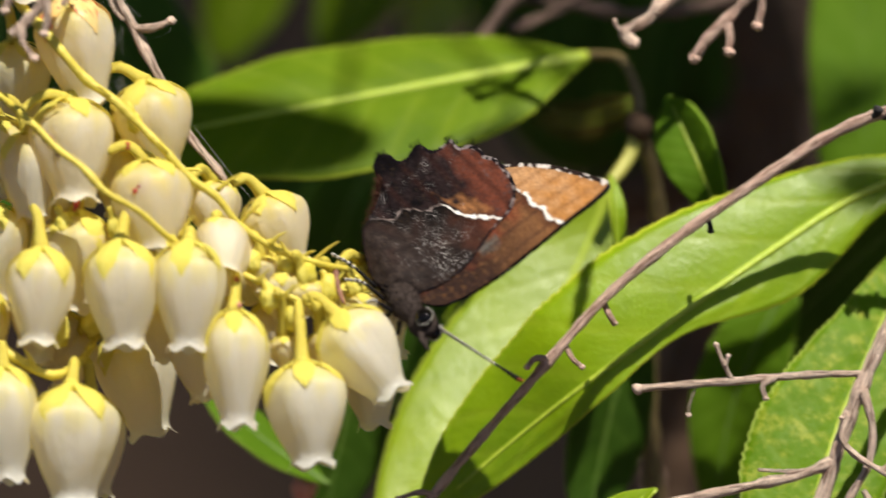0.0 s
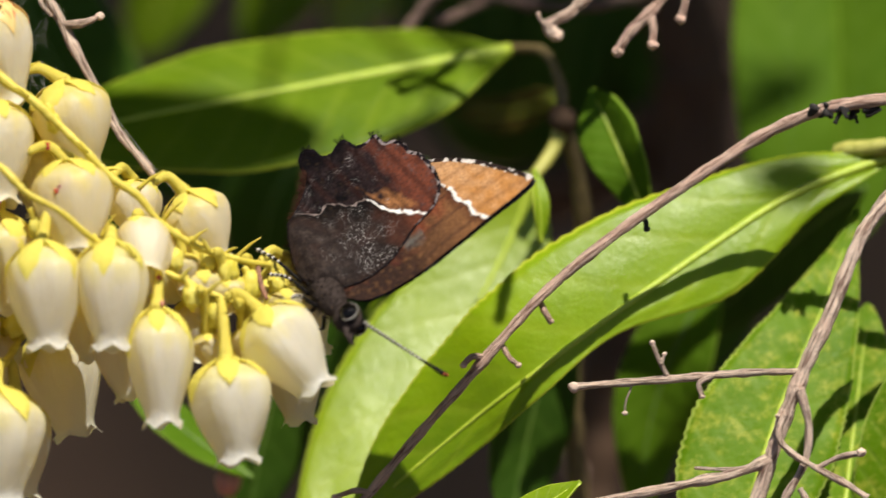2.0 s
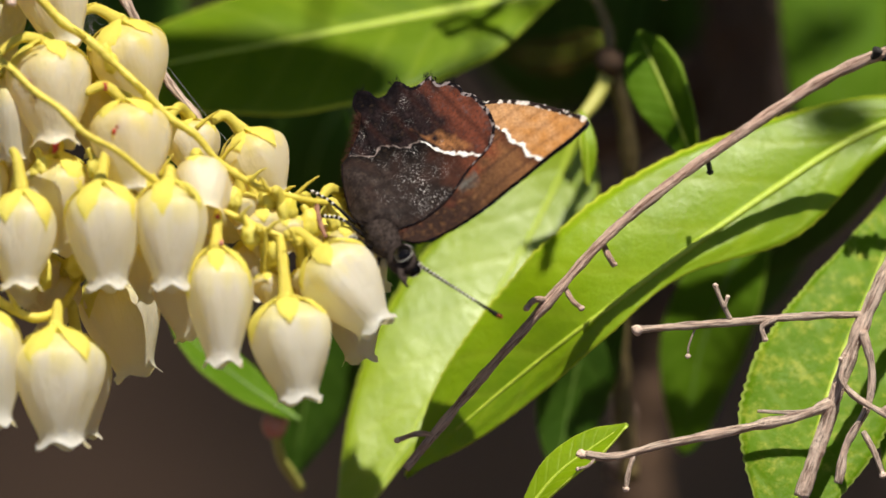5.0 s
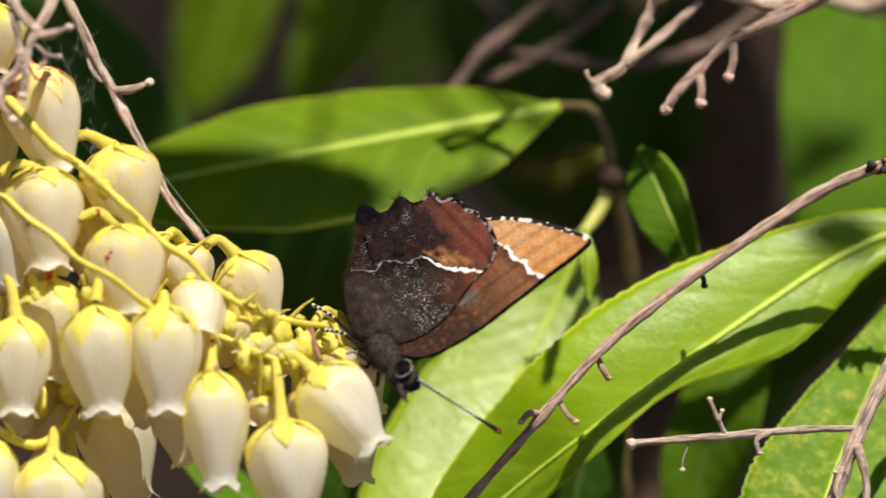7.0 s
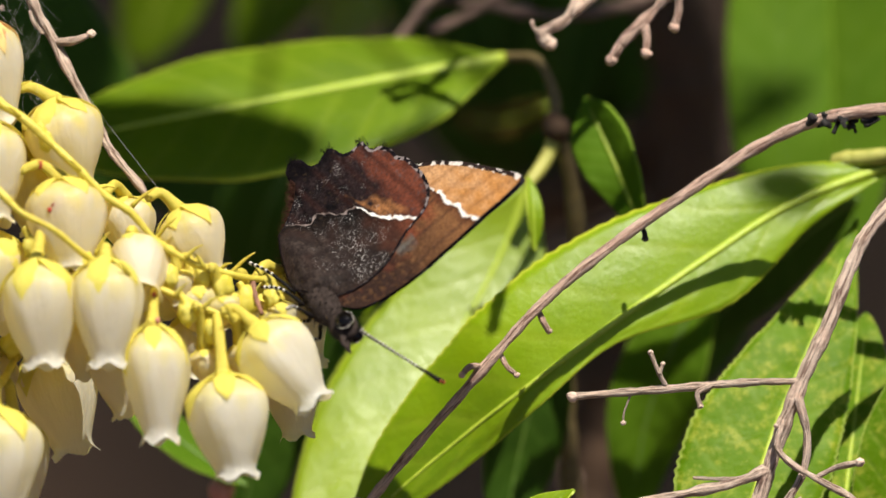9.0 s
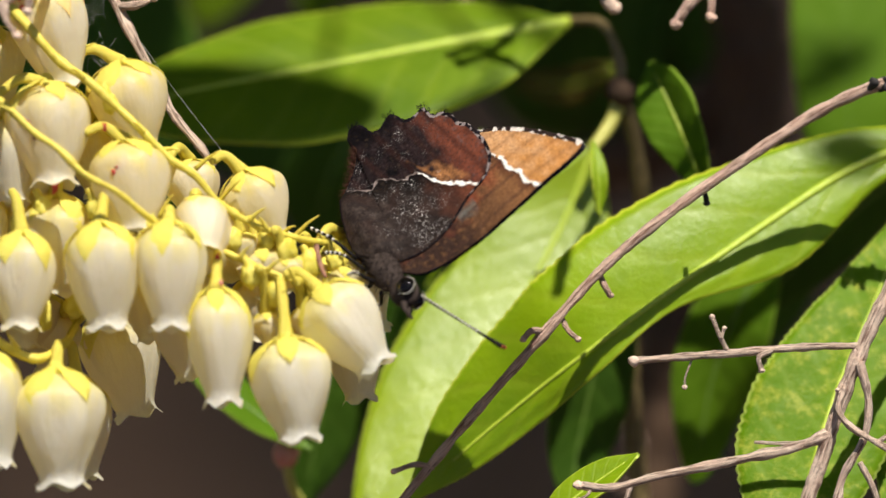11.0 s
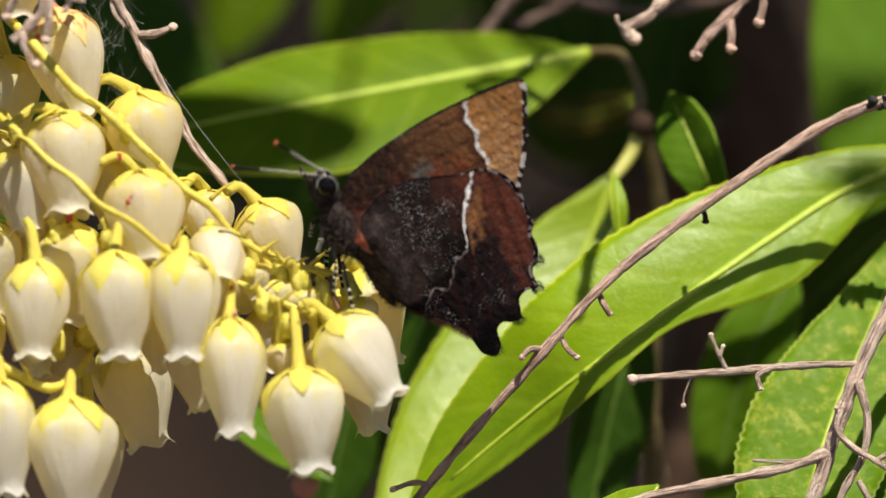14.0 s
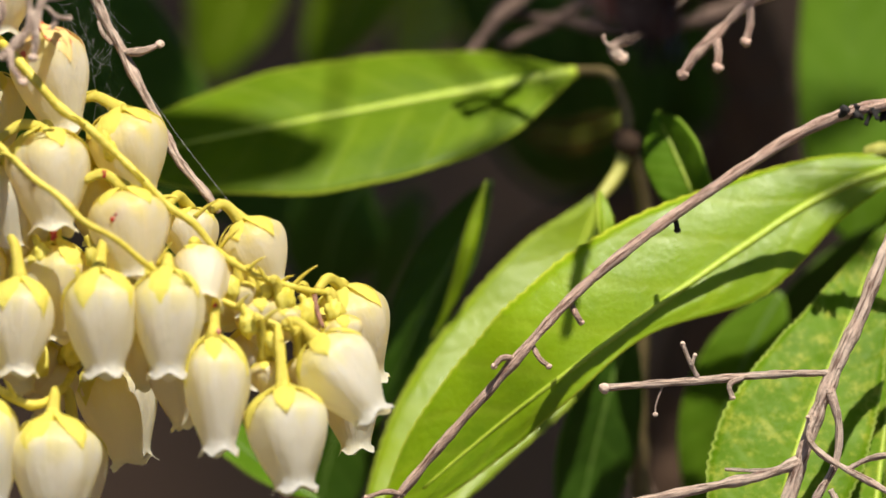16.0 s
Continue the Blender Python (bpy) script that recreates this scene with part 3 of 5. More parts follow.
# the shrub's limbs, from which shoots, racemes and dry twigs hang
for k, (p, r0, r1) in enumerate(((Vector((-0.35, 0.9, 0.7)), 12, 5), (Vector((0.5, 1.2, 0.9)), 12, 5), (Vector((0.0, 1.9, 1.1)), 13, 5), (Vector((-0.6, 2.2, 0.8)), 12, 4), (Vector((0.8, 2.4, 0.7)), 12, 4))):
    base = Vector((p.x * 0.45 + 0.2, 0.6 + p.y * 0.5, 0.0))
    branch(unseen_shoot, [base, base.lerp(p, 0.4) + Vector((0.04, 0, 0.1)), p], r0, r1, "limb", 0.2, None, 70 + k)
for k, end in enumerate((raceme_at(-160, -90, -2), raceme_at(-160, 170, 3), raceme_at(-160, 600, 5), B(90, -150, -6), B(120, -120, 7), B(1500, -90, -10), B(1190, -70, -13), B(1400, -70, -37),
                         shoot_at(1720, 200, -9), shoot_at(1800, 300, -14), shoot_at(1670, 303, -4))):
    side = B(-900, -700, 20) if k < 5 else B(2300, -900, 0)
    branch(unseen_shoot, [HUB, side.lerp(HUB, 0.5) + RISE * 0.01, side.lerp(end, 0.6), end], 1.0, 0.45, "side_shoot", 0.2, BARK if k in (3, 4, 5, 6, 7, 8, 10) else GREEN_STEM, 80 + k)

# dry twigs at the top, still
t1 = twig("pale brown forked dry twig with knobbed tips", B(1450, -53, -10))
branch(t1, [B(1500, -90, -10), B(1450, -53, -10), B(1370, -15, -10), B(1320, 8, -10), B(1268, 60, -10), B(1232, 95, -10), B(1210, 130, -10)], 0.42, 0.28, "branch", 0.4, BARK_RED, 1, 0.36)
branch(t1, [B(1268, 60, -10), B(1275, 90, -9.6), B(1272, 118, -9.4)], 0.27, 0.22, "spur", 0.3, BARK_RED, 2, 0.34)
branch(t1, [B(1330, 6, -10), B(1330, 40, -9.6), B(1322, 72, -9.4)], 0.27, 0.22, "spur", 0.3, BARK_RED, 3, 0.34)
t2 = twig("dry forked twig with a pale scarred end", B(1100, 100, -12))
branch(t2, [B(1190, -70, -13), B(1160, 0, -13), B(1130, 55, -12), B(1090, 80, -12), B(1102, 102, -12)], 0.3, 0.36, "branch", 0.45, None, 4, 0.42)
branch(t2, [B(1275, -66, -13), B(1210, -5, -13), B(1138, 50, -12)], 0.28, 0.25, "branch", 0.4, None, 5)
branch(t2, [B(1102, 100, -12), B(1090, 86, -11.8), B(1072, 72, -11.6), B(1070, 62, -11.6)], 0.16, 0.1, "spur", 0.5, None, 28, 0.13)
t3 = twig("tangle of thin dry twigs out of the sharp zone", B(990, -63, -34))
branch(t3, [B(1010, -80, -34), B(945, -25, -34), B(880, 25, -34), B(835, 88, -34)], 0.4, 0.3, "branch", 0.4, BARK_DARK, 6, 0.4)
branch(t3, [B(1120, -70, -35), B(1030, 0, -35), B(950, 50, -35), B(880, 70, -35)], 0.36, 0.3, "branch", 0.4, BARK_DARK, 7)
branch(t3, [B(1400, -70, -37), B(1280, 15, -37), B(1130, 45, -36), B(990, 25, -35), B(905, 15, -35)], 0.42, 0.34, "branch", 0.4, BARK_DARK, 8)
branch(t3, [B(930, -60, -36), B(890, -5, -36), B(868, 40, -36)], 0.3, 0.28, "branch", 0.4, BARK_DARK, 9)

# Unseen twig, placed so its knobbed shadow falls on the back leaf.
t6 = twig("unseen knobbed twig added to cast its shadow on the leaves", B(1031, -551, -11))
branch(t6, [B(1111, -671, -11), B(1056, -571, -11), B(1021, -519, -11), B(971, -476, -11)], 0.34, 0.26, "branch", 0.4, None, 16, 0.5)
branch(t6, [B(1021, -519, -11), B(1056, -486, -11), B(1086, -441, -11)], 0.3, 0.26, "spur", 0.4, None, 17, 0.45)
branch(t6, [B(1039, -546, -11), B(996, -551, -11), B(961, -521, -11)], 0.3, 0.26, "spur", 0.4, None, 18, 0.45)

# dry twig hanging past the flowers, still
# Unseen branch of t6, added to drop a stem's shadow on the leaves.
branch(t6, [B(1363, -1133, 17), B(1338, -1013, 16), B(1303, -853, 16), B(1268, -663, 16)], 0.5, 0.36, "branch", 0.3, None, 19)
t4 = twig("thin grey-brown dry twig hanging beside the flowers", B(165, -30, -6))
branch(t4, [B(90, -150, -6), B(150, -40, -6), B(186, 38, -6), B(216, 92, -6), B(246, 148, -5), B(276, 205, -5), B(306, 265, -5), B(332, 302, -4), B(362, 342, -4), B(388, 376, -4)], 0.32, 0.22, "branch", 0.35, None, 10, 0, 11)
branch(t4, [B(216, 92, -6), B(250, 92, -5), B(282, 78, -5)], 0.24, 0.2, "spur", 0.4, None, 11, 0.27)
branch(t4, [B(172, 36, -5.7), B(180, 58, -5.4), B(195, 76, -5.4)], 0.1, 0.09, "bark_strip", 0.8, None, 29, 0.1)
t5 = twig("cluster of withered twiglets above the top flower", B(60, -20, 9))
branch(t5, [B(30, -190, 8), B(40, -95, 8), B(46, -40, 9), B(56, 12, 9), B(58, 48, 9), B(32, 80, 9), B(2, 106, 9)], 0.24, 0.28, "branch", 0.45, None, 12)
branch(t5, [B(150, -160, 7), B(112, -63, 8), B(92, -22, 9), B(78, 0, 9.4), B(67, 46, 9.6), B(66, 80, 9.6), B(62, 104, 9.6)], 0.28, 0.22, "branch", 0.4, None, 13, 0.3)
branch(t5, [B(44, -66, 9), B(60, -40, 9.2), B(84, -14, 9.4)], 0.28, 0.26, "branch", 0.4, None, 14, 0.32)
branch(t5, [B(82, 0, 9.4), B(114, -6, 9.4), B(144, -16, 9.4)], 0.22, 0.2, "spur", 0.45, None, 15, 0.26)
branch(t5, [B(84, 14, 9.4), B(104, 32, 9.2), B(126, 35, 9.2)], 0.13, 0.11, "spur", 0.5, None, 24, 0.16)
branch(t5, [B(98, 26, 9.2), B(102, 42, 9), B(96, 50, 9)], 0.18, 0.14, "spur", 0.6, None, 25, 0.2)
branch(t5, [B(20, 88, 9.2), B(24, 118, 9.6), B(34, 132, 9.8), B(44, 147, 9.8)], 0.2, 0.16, "spur", 0.4, None, 26, 0.28)
branch(t5, [B(-30, -120, 8), B(-10, -40, 8.6), B(8, 20, 9), B(-8, 64, 9)], 0.26, 0.2, "branch", 0.5, None, 27, 0.3)


def silk():
    rng = random.Random(3)
    bm = bmesh.new()
    ends = [(B(262, 165, -5), B(450, 410, -4)), (B(150, -60, -6), B(230, 60, -6)), (B(215, 88, -6), B(282, 78, -5))]
    for _ in range(80):
        a = B(rng.uniform(90, 200), rng.uniform(-20, 190), rng.uniform(-6, 2))
        b = a + ACROSS * rng.uniform(-0.002, 0.002) - RISE * rng.uniform(-0.001, 0.003)
        ends.append((a, b))
    for k, (a, b) in enumerate(ends):
        thick = 0.000007 if k == 0 else 0.0000032
        sag = [a.lerp(b, u) - RISE * (0.0016 * u * (1 - u)) + ACROSS * rng.uniform(-0.00012, 0.00012) for u in (0.25, 0.5, 0.75)]
        tube(bm, [a, *sag, b], thick, thick, 4, 4)
    ob = part("spider_silk", bm, SILK, None)
    tagged(ob, "loose strands of spider silk between twig and flowers", "silk", kind="stuff")


silk()

# ---------------------------------------------------------------- the leafy shoot in front, swaying
S = shoot_at
SHOOT = []
SHOOT.append(leaf("large glossy green leaf with a toothed edge and raised midrib",
                  [S(1640, 278, -15), S(1465, 345, -13), S(1300, 450, -11), S(1130, 568, -9), S(991, 671, -8.2), S(880, 757, -9.2), S(763, 855, -9.8), S(660, 950, -10.4)], 2.7,
                  facing(0.0, 0.24, 0.97), LEAF_GLOSSY, fold=0.16, droop=0.2, teeth=0.028, tooth_count=52, seed=30, rib=0.00030, ripple=0.09,
                  profile=((0, 0.3, 0.3), (0.143, 2.5, 1.8), (0.286, 4.4, 3.05), (0.43, 5.7, 1.05), (0.571, 5.4, 1.3), (0.714, 4.4, 1.6), (0.857, 2.7, 1.2), (1, 0, 0))))
SHOOT.append(leaf("mottled yellow-green leaf behind the dry branch", [S(1350, 1010, -5), S(1425, 760, -9), S(1508, 565, -12.5), S(1580, 372, -16)], 4.2,
                  facing(0.0, 0.16, 0.98), LEAF_MOTTLED, fold=0.12, teeth=0.045, tooth_count=44, seed=31,
                  profile=((0, 1.6, 2.4), (0.15, 3.4, 4.5), (0.33, 4.0, 4.5), (0.67, 2.4, 2.4), (0.85, 1.1, 1.0), (1, 0, 0))))
SHOOT.append(leaf("mottled narrow green leaf behind the dry branch", [S(1540, 1000, -8), S(1570, 760, -12), S(1598, 540, -15)], 2.4,
                  facing(0.1, 0.2, 0.96), LEAF_MOTTLED, fold=0.2, fat=0.7, seed=32))
SHOOT.append(leaf("green leaf at the edge of the shoot", [S(1600, 1010, -10), S(1650, 800, -10), S(1700, 600, -11)], 2.4,
                  facing(0.1, 0.4, 0.9), LEAF_MOTTLED, fold=0.2, fat=0.7, seed=33))

def D1(a, b, w):
    return S(a, b, w + 3.0)


d1 = twig("long thin reddish-brown dry twig lying across the large leaf", D1(690, 900, -4))
SHOOT.append(d1)
branch(d1, [D1(660, 935, -8.6), D1(690, 900, -8.4), D1(760, 815, -8.0), D1(870, 690, -7.2), D1(940, 608, -7), D1(1010, 530, -7.4), D1(1110, 442, -8), D1(1250, 345, -9),
            D1(1400, 247, -9.6), D1(1490, 203, -9.4), D1(1560, 186, -9), D1(1640, 178, -9), D1(1720, 200, -9)], 0.25, 0.40, "branch", 0.22, BARK_RED, 20)
for k, pts in enumerate(([D1(940, 606, -7.6), D1(955, 636, -6.6), D1(972, 650, -6.6)], [D1(912, 636, -7), D1(888, 634, -6.4), D1(874, 650, -6.2)],
                         [D1(1010, 535, -8.4), D1(1019, 555, -7.6), D1(1029, 572, -7.6)], [D1(1192, 386, -9.8), D1(1198, 396, -9.2), D1(1200, 408, -9.2)],
                         [D1(716, 878, -8.3), D1(682, 872, -7.8), D1(645, 884, -7.6)])):
    branch(d1, pts, 0.17, 0.14, "spur", 0.3, BARK_RED if k != 3 else SOOT, 21 + k, 0.2)
rng = random.Random(8)
for k in range(14):
    p = D1(1500 + k * 7, 190 + rng.uniform(-6, 22), -9.2 + rng.uniform(-0.5, 0.6))
    bm = bmesh.new()
    q = p + ACROSS * rng.uniform(-0.0006, 0.0009) - RISE * rng.uniform(-0.0003, 0.0009) + FRONT * rng.uniform(-0.0004, 0.0006)
    tube(bm, [p, (p + q) / 2 + RISE * rng.uniform(-0.0002, 0.0003), q], rng.uniform(0.00016, 0.0003), rng.uniform(0.0001, 0.0003), 8, 5, 0.7, k)
    part("withered_flower", bm, SOOT, d1, "shrivelled blackened flower remnant")

d2 = twig("stout grey-brown dry branch with forked side twigs", S(1390, 900, -2))
SHOOT.append(d2)
branch(d2, [S(1360, 985, -2), S(1392, 895, -2), S(1425, 790, -2), S(1465, 682, -2), S(1520, 562, -2.4), S(1566, 455, -3), S(1601, 386, -3.4), S(1670, 303, -4)], 0.46, 0.4, "branch", 0.25, None, 30, 0, 12)
branch(d2, [S(1468, 661, -2), S(1390, 663, -1.6), S(1320, 668, -1.4), S(1200, 677, -1.2), S(1070, 688, -1)], 0.2, 0.23, "side_twig", 0.3, None, 31, 0.36)
branch(d2, [S(1234, 668, -1.2), S(1220, 640, -0.8), S(1208, 610, -0.8)], 0.17, 0.14, "spur", 0.4, None, 32, 0.18)
branch(d2, [S(1224, 648, -0.8), S(1230, 630, -0.8)], 0.12, 0.1, "spur", 0.4, None, 33, 0.14)
branch(d2, [S(1318, 668, -1.4), S(1292, 682, -1), S(1296, 705, -1)], 0.19, 0.15, "spur", 0.4, None, 34, 0.2)
branch(d2, [S(1175, 680, -1.2), S(1162, 715, -1.2), S(1160, 735, -1.2)], 0.06, 0.05, "spur", 0.3, None, 35, 0.16)
branch(d2, [S(1418, 815, -2), S(1370, 838, -1.6), S(1260, 862, -1.4), S(1130, 888, -1.2), S(1030, 910, -1), S(972, 908, -1)], 0.32, 0.22, "side_twig", 0.3, None, 36, 0.34)
branch(d2, [S(1410, 825, -2), S(1350, 835, -1.5), S(1283, 832, -1.4)], 0.2, 0.08, "spur", 0.3, None, 37)
branch(d2, [S(1068, 900, -1.2), S(1055, 935, -1), S(1050, 970, -1)], 0.16, 0.14, "spur", 0.3, None, 38, 0.2)
branch(d2, [S(1000, 908, -1), S(985, 928, -0.8), S(965, 935, -0.8)], 0.12, 0.1, "spur", 0.3, None, 39, 0.14)
branch(d2, [S(1440, 738, -1.4), S(1432, 775, -1), S(1455, 805, -0.8), S(1500, 832, -0.8), S(1545, 858, -0.8), S(1590, 885, -0.8)], 0.2, 0.2, "side_twig", 0.3, None, 40)
branch(d2, [S(1500, 832, -0.8), S(1535, 815, -0.8), S(1578, 805, -0.8)], 0.16, 0.16, "spur", 0.4, None, 41, 0.3)
branch(d2, [S(1470, 690, -1.6), S(1485, 760, -1.4), S(1478, 820, -1.4), S(1440, 895, -1.4), S(1425, 960, -1.4)], 0.24, 0.24, "side_twig", 0.3, None, 42)
branch(d2, [S(1470, 868, -1.2), S(1490, 905, -1), S(1505, 945, -1)], 0.18, 0.16, "spur", 0.4, None, 43, 0.24)
branch(d2, [S(1438, 730, -1.6), S(1430, 740, -1)], 0.12, 0.1, "spur", 0.4, None, 44, 0.16)

d3 = thing("leafy_stem", S(1640, 275, -10), "young yellow-green shoot that bears the large leaf", "stem")
SHOOT.append(d3)
branch(d3, [S(1540, 272, -15.5), S(1600, 262, -14.5), S(1680, 258, -14), S(1800, 300, -14)], 0.45, 0.55, "shoot", 0.25, GREEN_STEM, 45)
branch(d3, [S(1640, 278, -15), S(1665, 270, -14.5), S(1700, 262, -14)], 0.36, 0.4, "petiole", 0.15, GREEN_STEM, 46)

# ---------------------------------------------------------------- racemes of bell flowers
def urn(s, a):
    """Radius of the bell at s from the stalk (0) to the mouth (1), at the angle a."""
    pts = ((0, 0.0), (0.03, 0.42), (0.09, 0.70), (0.19, 0.94), (0.31, 1.0), (0.46, 0.95), (0.62, 0.82), (0.77, 0.66), (0.87, 0.54), (0.93, 0.49), (0.965, 0.50), (1.0, 0.58))
    for k in range(len(pts) - 1):
        (x0, y0), (x1, y1) = pts[k], pts[k + 1]
        if s <= x1:
            (xa, ya), (xb, yb) = pts[max(k - 1, 0)], pts[min(k + 2, len(pts) - 1)]
            m0, m1 = (y1 - ya) / (x1 - xa), (yb - y0) / (xb - x0)
            h = x1 - x0
            u = (s - x0) / h
            r = y0 * (1 + 2 * u) * (1 - u) ** 2 + y1 * u * u * (3 - 2 * u) + h * (m0 * u * (1 - u) ** 2 - m1 * u * u * (1 - u))
            break
    rib = 0.065 * math.cos(5 * a) * math.sin(math.pi * min(1, s * 1.1))
    crease = -0.03 * abs(math.cos(2.5 * a)) ** 12
    flare = max(0.0, s - 0.9) / 0.1
    return r * (1 + rib + crease) + 0.07 * flare * max(0, math.cos(5 * a))


def bell_mesh(seed, petal):
    bm = bmesh.new()
    uv = bm.loops.layers.uv.verify()
    n, m = 26, 50
    rings = []
    for i in range(n + 1):
        s = (i / n) ** 1.0
        ring = []
        for k in range(m):
            a = 2 * math.pi * k / m
            r = urn(s, a) * (1 + 0.09 * noise.noise(Vector((math.cos(a) * 1.3, math.sin(a) * 1.3, s * 1.8 + seed * 5))) + 0.012 * noise.noise(Vector((math.cos(a) * 7, math.sin(a) * 7, s * 2 + seed * 3))))
            drop = s + 0.03 * max(0.0, (s - 0.9) / 0.1) * math.cos(5 * a) + 0.012 * max(0.0, (s - 0.9) / 0.1) * noise.noise(Vector((a * 3, seed, 0)))
            ring.append(bm.verts.new((r * math.cos(a), r * math.sin(a), -drop)))
        rings.append(ring)
    for i in range(n):
        for k in range(m):
            f = bm.faces.new((rings[i][k], rings[i + 1][k], rings[i + 1][(k + 1) % m], rings[i][(k + 1) % m]))
            for loop, (x, y) in zip(f.loops, ((k, i), (k, i + 1), (k + 1, i + 1), (k + 1, i))):
                loop[uv].uv = (x / m, y / n)
    bmesh.ops.remove_doubles(bm, verts=bm.verts, dist=1e-5)
    data = bpy.data.meshes.new("bell")
    bm.to_mesh(data)
    bm.free()
    data.polygons.foreach_set("use_smooth", [True] * len(data.polygons))
    data.materials.append(petal)
    return data


def sepal_mesh(seed, reach=0.33, red=False):
    """Five pointed sepals that hug the shoulder of the bell, joined to a small receptacle."""
    bm = bmesh.new()
    rng = random.Random(seed)
    for k in range(5):
        mid = 2 * math.pi * k / 5 + 0.3
        n, m = 9, 6
        grid = []
        long = reach * rng.uniform(0.6, 1.3)
        skew = rng.uniform(-0.15, 0.15)
        lift = rng.uniform(0.0, 0.035)
        for i in range(n + 1):
            u = i / n
            s = -0.02 + (long + 0.02) * u
            wide = 0.60 * (1 - u ** 1.3) ** 1.05
            row = []
            for j in range(m + 1):
                v = j / m * 2 - 1
                a = mid + v * wide * (1 + 0.35 * noise.noise(Vector((u * 4, v, seed)))) + skew * u
                r = (urn(max(0.0, s), a) if s > 0 else 0.0) + 0.028 * (1 - 0.5 * u) + lift * u ** 3 - 0.012 * v * v + 0.02 * noise.noise(Vector((u * 3, v * 2, seed + k)))
                if s <= 0.0:
                    r = 0.12 + 0.05 * u
                row.append(bm.verts.new((r * math.cos(a), r * math.sin(a), -s + 0.05 * (1 - u))))
            grid.append(row)
        for i in range(n):
            for j in range(m):
                bm.faces.new((grid[i][j], grid[i + 1][j], grid[i + 1][j + 1], grid[i][j + 1]))
    made = bmesh.ops.create_icosphere(bm, subdivisions=2, radius=0.2)["verts"]
    for v in made:
        v.co.z = v.co.z * 0.5 + 0.02
    data = bpy.data.meshes.new("calyx")
    bm.to_mesh(data)
    bm.free()
    data.polygons.foreach_set("use_smooth", [True] * len(data.polygons))
    data.materials.append(SEPAL_RED if red else SEPAL)
    return data


BELLS = [bell_mesh(k, PETAL) for k in range(8)]
CREAM_BELLS = [bell_mesh(k + 20, PETAL_CREAM) for k in range(6)]
CALYX = [sepal_mesh(k) for k in range(7)]
CALYX_RED = sepal_mesh(9, 0.36, True)
R = raceme_at


def flower(raceme, top, mouth, width, joint, k, red=False, speck=False, cream=False):
    """One bell from its stalk end to its mouth; joint: where its stalk leaves the raceme's stem."""
    axis = top - mouth
    long = axis.length
    z = axis.normalized()
    x = z.cross(FRONT).normalized()
    y = z.cross(x)
    r = width * STEP / 2
    spin = Matrix.Rotation(k * 1.37, 3, "Z")
    turn = Matrix((x, y, z)).transposed() @ spin
    m = Matrix.LocRotScale(top - raceme.location, turn.to_quaternion(), (r, r, long))
    ob = new("flower", CREAM_BELLS[k % 6] if cream else BELLS[k % 8])
    ob.parent = raceme
    ob.matrix_basis = m
    inv = (Matrix.Translation(raceme.location) @ m).inverted()
    c = new("calyx", CALYX_RED if red else CALYX[k % 7])
    c.parent = ob
    tagged(c, "yellow pointed sepals streaked with red" if red else "bright yellow pointed sepals")
    bm = bmesh.new()
    mid = (top + joint) / 2 + RISE * 0.0004 + z * 0.0003
    tube(bm, [joint, mid, top + z * 0.0001], 0.00026, 0.00038, 8, 6, 0.08, k, lambda u: 1 + 0.3 * max(0, u - 0.75) * 4)
    bmesh.ops.transform(bm, matrix=inv, verts=bm.verts)
    data = bpy.data.meshes.new("pedicel")
    bm.to_mesh(data)
    bm.free()
    data.polygons.foreach_set("use_smooth", [True] * len(data.polygons))
    data.materials.append(STEM)
    p = new("pedicel", data)
    p.parent = ob
    if speck:
        bm = bmesh.new()
        blob(bm, mid + FRONT * 0.00022, 0.00024, (0.7, 0.5, 1.2), 0.9, k)
        bmesh.ops.transform(bm, matrix=inv, verts=bm.verts)
        data = bpy.data.meshes.new("red_mark")
        bm.to_mesh(data)
        bm.free()
        data.materials.append(BLUSH)
        q = new("red_mark", data)
        q.parent = ob
    return ob


def bract(raceme, base, tip):
    bm = bmesh.new()
    tube(bm, [base, (base + tip) / 2 + RISE * 0.0001, tip], 0.00016, 0.00003, 6, 4)
    part("bract", bm, STEM, raceme)


RACEMES = []
LABEL = "drooping raceme of cream-white bell flowers with yellow sepals"
r1 = thing("flower_raceme", R(-60, 10, 0), LABEL, "flower", "racemes of the shrub")
r2 = thing("flower_raceme", R(-60, 210, 3), LABEL, "flower", "racemes of the shrub")
r3 = thing("flower_raceme", R(-80, 640, 5), LABEL, "flower", "racemes of the shrub")
RACEMES += [r1, r2, r3]
branch(r1, [R(-160, -90, -2), R(-60, 10, -1), R(45, 118, 3.4), R(104, 188, 4), R(158, 228, 4.4), R(212, 282, 4.6), R(252, 318, 5), R(300, 366, 5), R(345, 398, 4.8), R(388, 446, 4.6), R(460, 490, 4), R(540, 512, 2.6), R(590, 520, 1)], 0.31, 0.18, "stem", 0.22, STEM, 50)
branch(r2, [R(-160, 170, 3), R(-60, 215, 3.5), R(0, 258, 6), R(62, 318, 7), R(104, 348, 7.6), R(150, 392, 8), R(208, 424, 7.6), R(270, 474, 6.6), R(330, 500, 5.6), R(420, 545, 5), R(500, 578, 5), R(560, 600, 4.5)], 0.24, 0.16, "stem", 0.22, STEM, 51)
branch(r3, [R(-160, 600, 5), R(-80, 640, 5.5), R(0, 690, 6), R(60, 715, 6), R(110, 690, 4), R(140, 640, 1)], 0.36, 0.22, "stem", 0.22, STEM, 52)
